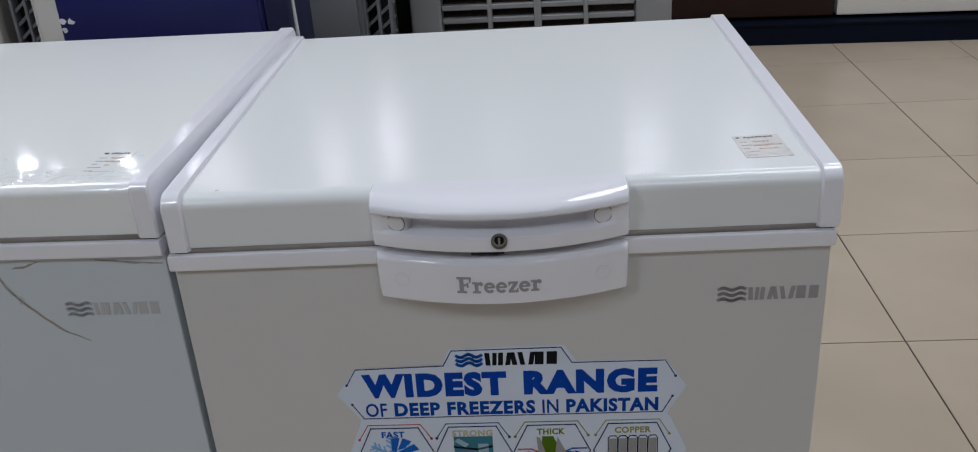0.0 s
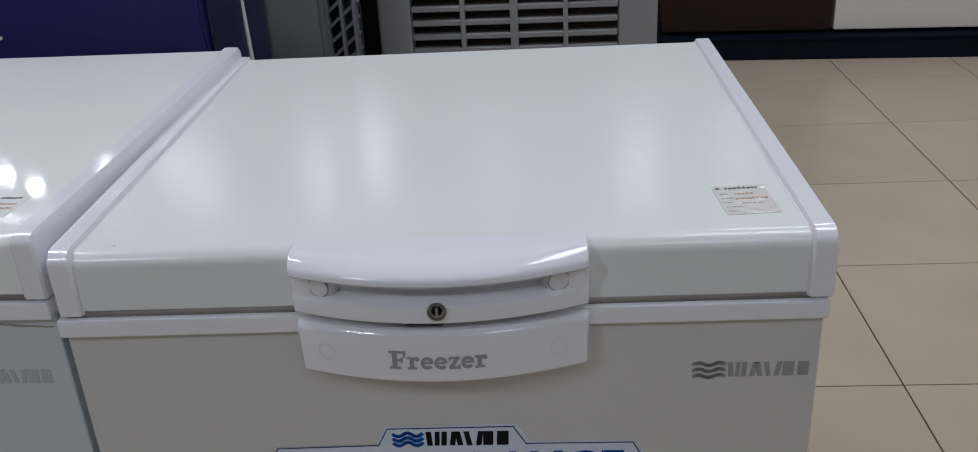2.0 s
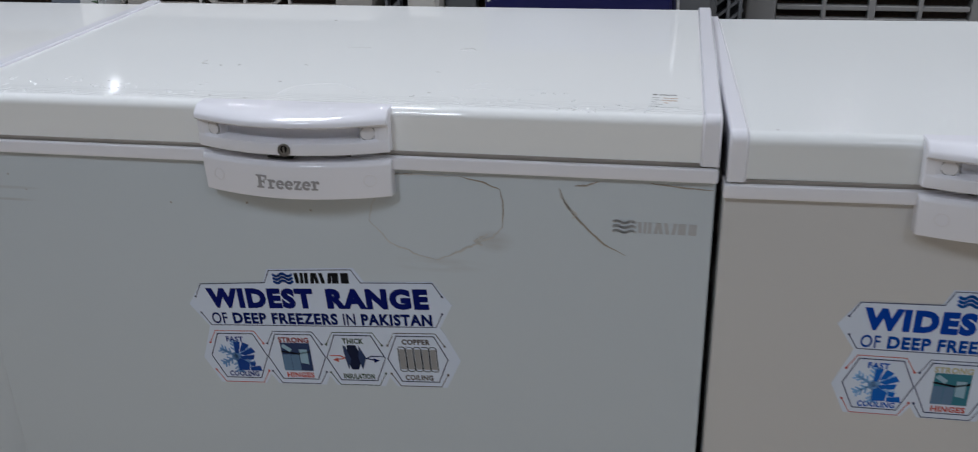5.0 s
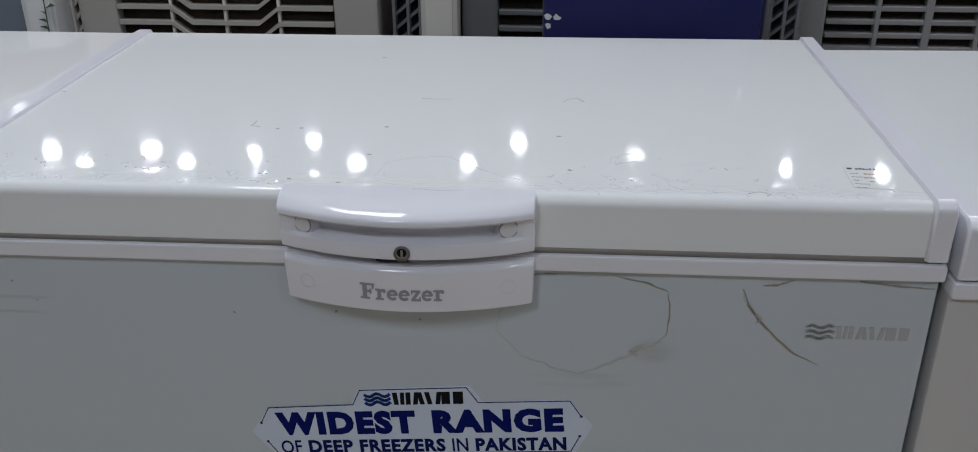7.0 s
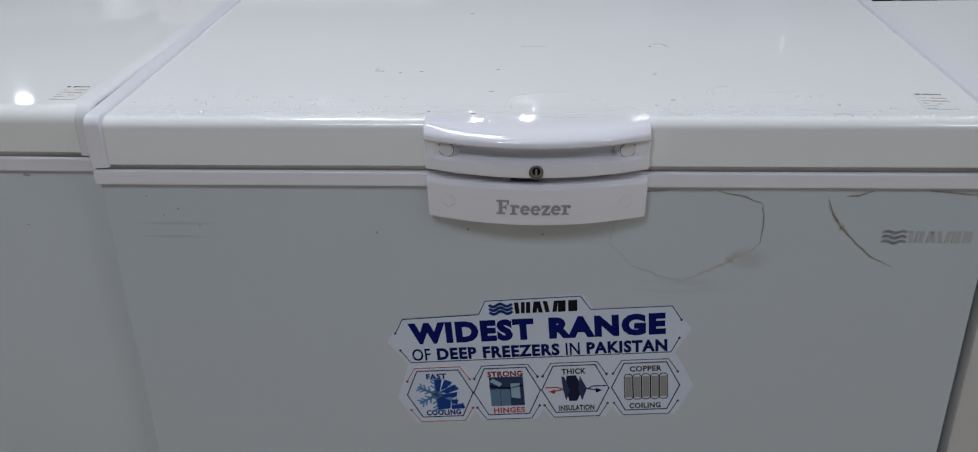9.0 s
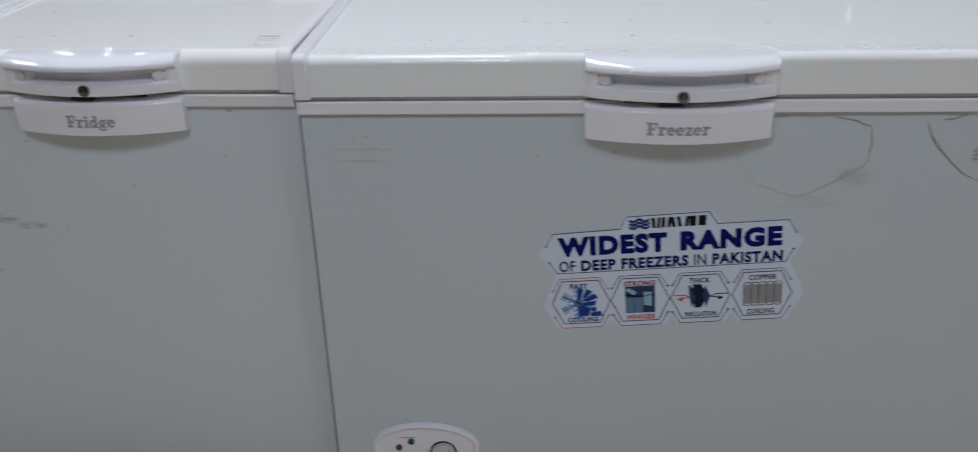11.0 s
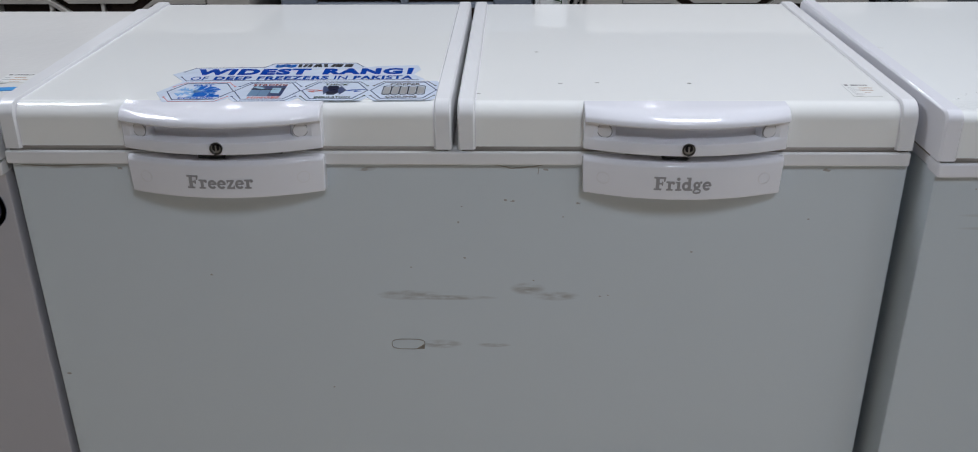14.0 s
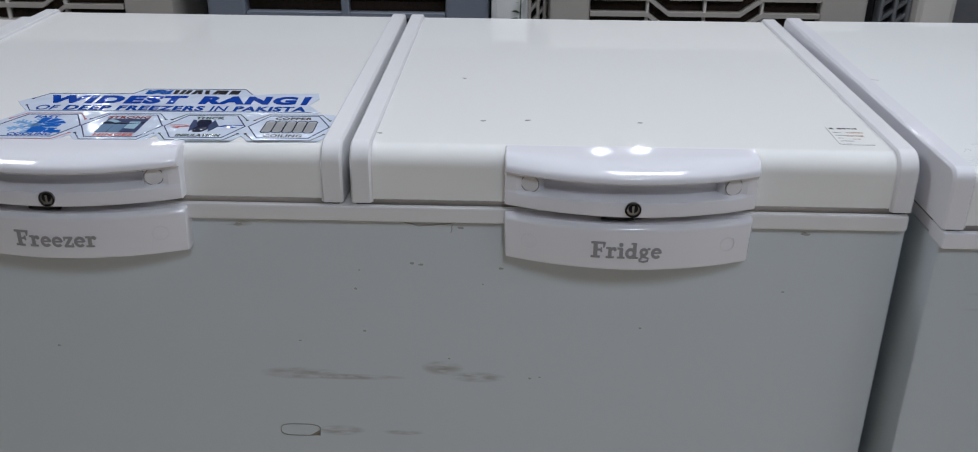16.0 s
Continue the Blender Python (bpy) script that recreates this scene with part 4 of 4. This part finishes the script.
def air_cooler(label, x0, x1, g0, g1, mat, style, cols=4, top=1.06, deep=0.42, y=BACK_Y, pitch=0.034, phase=0.5):
    """A cabinet whose rear grille shows a brown pad between bars."""
    c = tagged(new("air_cooler"), label, "air cooler", "air coolers behind the freezers")
    c.location = ((x0 + x1) / 2, y, 0)
    ox = (x0 + x1) / 2
    a, b, ga, gb = x0 - ox, x1 - ox, g0 - ox, g1 - ox
    z0, z1 = 0.30, top - 0.10
    part("cabinet", merge([slab(a, ga, 0, deep, 0.06, top, r=0.012), slab(gb, b, 0, deep, 0.06, top, r=0.012), slab(ga - 0.01, gb + 0.01, 0.004, deep, 0.06, z0), slab(ga - 0.01, gb + 0.01, 0.004, deep, z1, top),
                           slab(ga - 0.005, gb + 0.005, 0.06, deep - 0.01, z0 - 0.01, z1 + 0.01)]), mat, c)
    part("cooling_pad", slab(ga, gb, 0.030, 0.064, z0, z1), PAD, c, "brown honeycomb cooling pad")
    for sx in (a + 0.05, b - 0.05):
        part("castor", slab(sx - 0.03, sx + 0.03, 0.05, deep - 0.05, 0.0, 0.065, r=0.01), RUBBER, c)
    n = int((z1 - z0) / pitch)
    w = gb - ga
    if style == "grid":
        for i in range(n):
            z = z0 + (i + phase) * pitch
            part("grille_bar", slab(ga, gb, 0.0, 0.024, z - 0.0065, z + 0.0065, r=0.002, seg=1), mat, c)
        for i in range(1, cols):
            x = ga + w * i / cols
            hw = 0.009 if 2 * i == cols else 0.0055
            part("grille_post", slab(x - hw, x + hw, -0.003, 0.026, z0, z1, r=0.002, seg=1), mat, c)
    else:
        for i in range(1, int((z1 - z0) / 0.038)):
            z = z0 + (i + 0.79) * 0.038
            dip = 0.037
            pts = [(ga, z), (ga + w * 0.25, z), (ga + w * 0.345, z - dip), (ga + w * 0.655, z - dip), (ga + w * 0.75, z), (gb, z)]
            outline = [(x, zz + 0.0052) for x, zz in pts] + [(x, zz - 0.0052) for x, zz in pts[::-1]]
            part("grille_bar", prism(outline, 0.022, lambda x, zz, d: Vector((x, 0.022 - d, zz))), mat, c)
        for i in (1, 2, 3):
            x = ga + w * i / 4
            part("grille_post", slab(x - 0.003, x + 0.003, 0.003, 0.024, z0, z1), mat, c)
    return c


def lattice(label, x0, x1, y, mat):
    """The slanted side louvre of a cooler."""
    c = tagged(new("louvre_panel"), label, "louvre panel", "louvres between the coolers")
    c.location = (x0, y, 0)
    w = x1 - x0
    part("backing", slab(0, w, 0.03, 0.06, 0.0, 1.02), VOID_SHADE, c)
    part("side_rail", slab(w - 0.008, w, 0.0, 0.04, 0.0, 1.02, r=0.002), mat, c)
    part("side_rail", slab(-0.004, 0.004, 0.0, 0.04, 0.0, 1.02, r=0.002), mat, c)
    part("centre_rail", slab(w / 2 - 0.004, w / 2 + 0.004, 0.004, 0.04, 0.0, 1.02, r=0.002), mat, c)
    for i in range(18):
        z = 0.40 + i * 0.034
        part("slat", stroke([(0, z), (w, z + 0.055)], 0.007, 0.02, lambda x, zz, d: Vector((x, 0.028 - d, zz))), mat, c)
    return c


air_cooler("beige air cooler with a hexagon-patterned rear grille", -3.36, -2.60, -3.28, -2.72, BEIGE, "hex")
air_cooler("blue-grey air cooler with a two-column rear grille", -2.52, -1.85, -2.425, -1.955, BLUEGREY, "grid", 2, pitch=0.05)
air_cooler("beige air cooler with a hexagon-patterned rear grille", -1.71, -0.97, -1.613, -1.080, BEIGE, "hex")
air_cooler("grey air cooler with a barred rear grille", -0.775, -0.20, -0.685, -0.25, GREYP, "grid", 4, y=1.22, pitch=0.039, phase=0.26)
air_cooler("pale grey air cooler with a four-column rear grille", 0.02, 0.668, 0.101, 0.577, PALEGREY, "grid", 4, y=1.34, pitch=0.0327, phase=0.6)
lattice("dark slanted louvre beside a cooler", -0.935, -0.868, 1.21, GREYP)
lattice("dark slanted louvre beside a grey cooler", -0.062, 0.004, 1.19, GREYP)
lattice("dark slanted louvre beside a blue-grey cooler", -1.755, -1.715, 1.25, BEIGE)


def carton(label, x0, x1, y0, y1, top, mat, name="carton"):
    c = tagged(new(name), label, name.replace("_", " "))
    c.location = ((x0 + x1) / 2, (y0 + y1) / 2, 0)
    w, d = (x1 - x0) / 2, (y1 - y0) / 2
    part("shell", slab(-w, w, -d, d, 0.0, top, r=0.006), mat, c)
    part("ridge", slab(-w + 0.012, w - 0.012, -d - 0.004, -d + 0.01, 0.05, top - 0.04, r=0.003), mat, c)
    return c


CREAM = material("cream_carton", (0.58, 0.55, 0.50), 0.6, vary=0.05)
carton("plain cream upright panel between coolers", -0.866, -0.778, 1.18, 1.42, 1.04, CREAM, "side_panel")
carton("plain pale upright panel between coolers", -1.845, -1.76, 1.18, 1.45, 1.04, WHITEP, "side_panel")
carton("plain grey upright panel of a cooler", -0.198, -0.064, 1.18, 1.50, 1.05, GREYP, "side_panel")

# made-up board, kept low, that darkens the gaps between the coolers
dark_board = slab(-3.45, 0.70, 1.80, 1.84, 0.0, 1.0)

# sprig of leaves between two coolers
LEAF = material("leaf_green", (0.035, 0.11, 0.03), 0.45, vary=0.3, scale=40)
plant = tagged(new("artificial_plant"), "small green leafy stem standing between two coolers", "plant")
plant.location = (-1.776, 1.165, 0)
part("stem", tube([(0, 0, 0.0), (0.004, 0, 0.4), (-0.003, 0, 0.7), (0.002, 0, 0.95)], 0.0025, 6), LEAF, plant)
rl = random.Random(11)
for k in range(26):
    z, a, ln = 0.52 + 0.017 * k, rl.uniform(0, 6.28), rl.uniform(0.018, 0.034)
    dx, dy = math.cos(a) * ln * 0.8, math.sin(a) * ln * 0.5
    lf = bmesh.new()
    vs = [lf.verts.new(q) for q in ((0, 0, z), (dx * 0.45 - dy * 0.3, dy * 0.45 + dx * 0.3, z + 0.010), (dx, dy, z + 0.006), (dx * 0.45 + dy * 0.3, dy * 0.45 - dx * 0.3, z + 0.007))]
    lf.faces.new(vs)
    part("leaf", lf, LEAF, plant)

# dark blue cabinet standing close behind the row
BLUE = material("deep_blue_gloss", (0.005, 0.006, 0.075), 0.35, vary=0.08, scale=3)
bc = tagged(new("blue_cabinet"), "deep blue glossy cabinet standing behind the freezers", "cabinet")
bc.location = (0, 0, 0)
part("shell", slab(-0.564, -0.162, 0.745, 1.07, 0.02, 1.02, r=0.008), BLUE, bc)
part("door_edge", slab(-0.560, -0.166, 0.738, 0.746, 0.03, 1.01, r=0.002), BLUE, bc)
part("side_panel", slab(-0.163, -0.155, 0.76, 1.07, 0.03, 1.01, r=0.003), material("navy_side", (0.006, 0.008, 0.045), 0.4), bc, "darker navy side")
part("foot", slab(-0.52, -0.2, 0.78, 1.02, 0.0, 0.024), RUBBER, bc)
for k, (x, z) in enumerate(((-0.554, 0.924), (-0.553, 0.906), (-0.537, 0.922))):
    rr = random.Random(k)
    part("paint_chip", prism([(x + 0.009 * rr.uniform(0.4, 1) * math.cos(6.283 * i / 7), z + 0.009 * rr.uniform(0.4, 1) * math.sin(6.283 * i / 7)) for i in range(7)], 0.0006, on_front(0.738)), WHITEP, bc)
cable = tagged(new("power_cable"), "pale grey power cable hanging down behind the freezers", "cable")
cable.location = (0, 0, 0)
part("cord", tube([(-0.158, 0.93, 1.1), (-0.156, 0.93, 0.95), (-0.152, 0.93, 0.82), (-0.148, 0.93, 0.6), (-0.145, 0.94, 0.3), (-0.15, 0.95, 0.0)], 0.0045), WHITEP, cable)

# ---------------------------------------------------------------- appliances on a plinth across the aisle
MAROON = material("dark_maroon_gloss", (0.022, 0.008, 0.007), 0.45, vary=0.15)
IVORY = material("ivory_door", (0.74, 0.71, 0.65), 0.35, vary=0.04)
SKIRT = material("navy_plinth", (0.003, 0.006, 0.016), 0.7, vary=0.2)
SKIRT.node_tree.nodes["Principled BSDF"].inputs["Specular IOR Level"].default_value = 0.12
MAROON.node_tree.nodes["Principled BSDF"].inputs["Specular IOR Level"].default_value = 0.25
pl = tagged(new("display_plinth"), "dark navy display plinth along the aisle", "plinth")
pl.location = (2.4, 3.6, 0)
pl.rotation_euler = (0, 0, radians(-2.5))
part("skirt", slab(-1.75, 3.0, 0.006, 1.2, 0, 0.092, r=0.003), SKIRT, pl)
part("top_board", slab(-1.75, 3.0, 0, 1.2, 0.092, 0.108, r=0.003), SKIRT, pl, "navy board on the plinth")
for x0, x1, mat, lab in ((0.90, 1.675, MAROON, "dark maroon appliance standing on a navy plinth"), (1.688, 2.44, IVORY, "ivory appliance standing on a navy plinth"), (2.46, 3.2, MAROON, "dark maroon appliance standing on a navy plinth")):
    ap = tagged(new("refrigerator"), lab, "refrigerator", "appliances on the plinth")
    ap.location = ((x0 + x1) / 2, 3.66 - 0.0437 * ((x0 + x1) / 2 - 2.4), 0.108)
    ap.rotation_euler = (0, 0, radians(-2.5))
    w = (x1 - x0) / 2
    part("cabinet", slab(-w, w, 0.05, 0.6, 0.012, 1.25, r=0.01), mat, ap)
    part("door", slab(-w, w, 0.0, 0.046, 0.016, 1.24, r=0.008), mat, ap)
    for sx in (-w + 0.06, w - 0.06):
        part("foot", slab(sx - 0.02, sx + 0.02, 0.08, 0.55, 0.0, 0.014), RUBBER, ap)

# ---------------------------------------------------------------- the shop round it
WALLP = material("off_white_wall", (0.70, 0.70, 0.69), 0.8, vary=0.03, scale=2, bump=0.05)
CEILP = material("white_ceiling", (0.80, 0.80, 0.80), 0.9, vary=0.02, scale=2, bump=0.05)
# walls and ceiling are unseen; south wall set back to weaken its bounce
X0, X1, Y0, Y1 = -9.0, 7.0, -6.5, 10.5


def structure(name, bm, mat, label):
    return tagged(part(name, bm, mat, None), label, name.split("_")[0], kind="structure")


structure("partition", dark_board, VOID_SHADE, "added dark board standing for the unlit space behind the coolers")
structure("wall_north", slab(X0, X1, Y1, Y1 + 0.15, 0, CEILING), WALLP, "plain off-white shop wall")
structure("wall_south", slab(X0, X1, Y0 - 0.15, Y0, 0, CEILING), WALLP, "plain off-white shop wall")
structure("wall_west", slab(X0 - 0.15, X0, Y0, Y1, 0, CEILING), WALLP, "plain off-white shop wall")
structure("wall_east", slab(X1, X1 + 0.15, Y0, Y1, 0, CEILING), WALLP, "plain off-white shop wall")
structure("ceiling", slab(X0, X1, Y0, Y1, CEILING, CEILING + 0.15), CEILP, "plain white shop ceiling")

# ---------------------------------------------------------------- tiled floor
TILE = material("beige_floor_tile", (0.60, 0.50, 0.385), 0.28, vary=0.10, scale=4, grain=60, bump=0.02, spread=0.035)
GROUT = material("dark_grout", (0.075, 0.062, 0.05), 0.9)
floor = structure("floor", slab(X0, X1, Y0, Y1, -0.15, -0.0016), GROUT, "beige polished floor tiles with thin dark joints")
TS, TX, TYAW = 0.577, 0.535, 1.7


def tile_mesh(bm, x, y):
    g = 0.0019
    return box(bm, x + g, x + TX - g, y + g, y + TS - g, -0.012, 0.0)


one = tile_mesh(bmesh.new(), 0, 0)
bmesh.ops.bevel(one, geom=[e for e in one.edges if all(v.co.z > -0.001 for v in e.verts)], offset=0.0006, segments=1, affect="EDGES")
tile_me = bpy.data.meshes.new("tile")
one.to_mesh(tile_me)
one.free()
tile_me.materials.append(TILE)
grid = pose(1.711, 2.176, 0, 0, 0, TYAW)
rest = bmesh.new()
for i in range(-22, 13):
    for j in range(-17, 18):
        m = grid @ Matrix.Translation((i * TX, j * TS, 0))
        cx, cy = (m @ Vector((TX / 2, TS / 2, 0)))[:2]
        if not (X0 + 0.28 < cx < X1 - 0.28 and Y0 + 0.2 < cy < Y1 - 0.28):
            continue
        if 0.3 < cx < 4.0 and -2.0 < cy < 4.2:
            t = new("tile", tile_me)
            t.parent = floor
            t.matrix_basis = m
        else:
            b2 = bmesh.new()
            tile_mesh(b2, 0, 0)
            b2.transform(m)
            me = bpy.data.meshes.new("tmp")
            b2.to_mesh(me)
            b2.free()
            rest.from_mesh(me)
            bpy.data.meshes.remove(me)
far = part("far_tiles", rest, TILE, floor)
far["kind"] = "stuff"
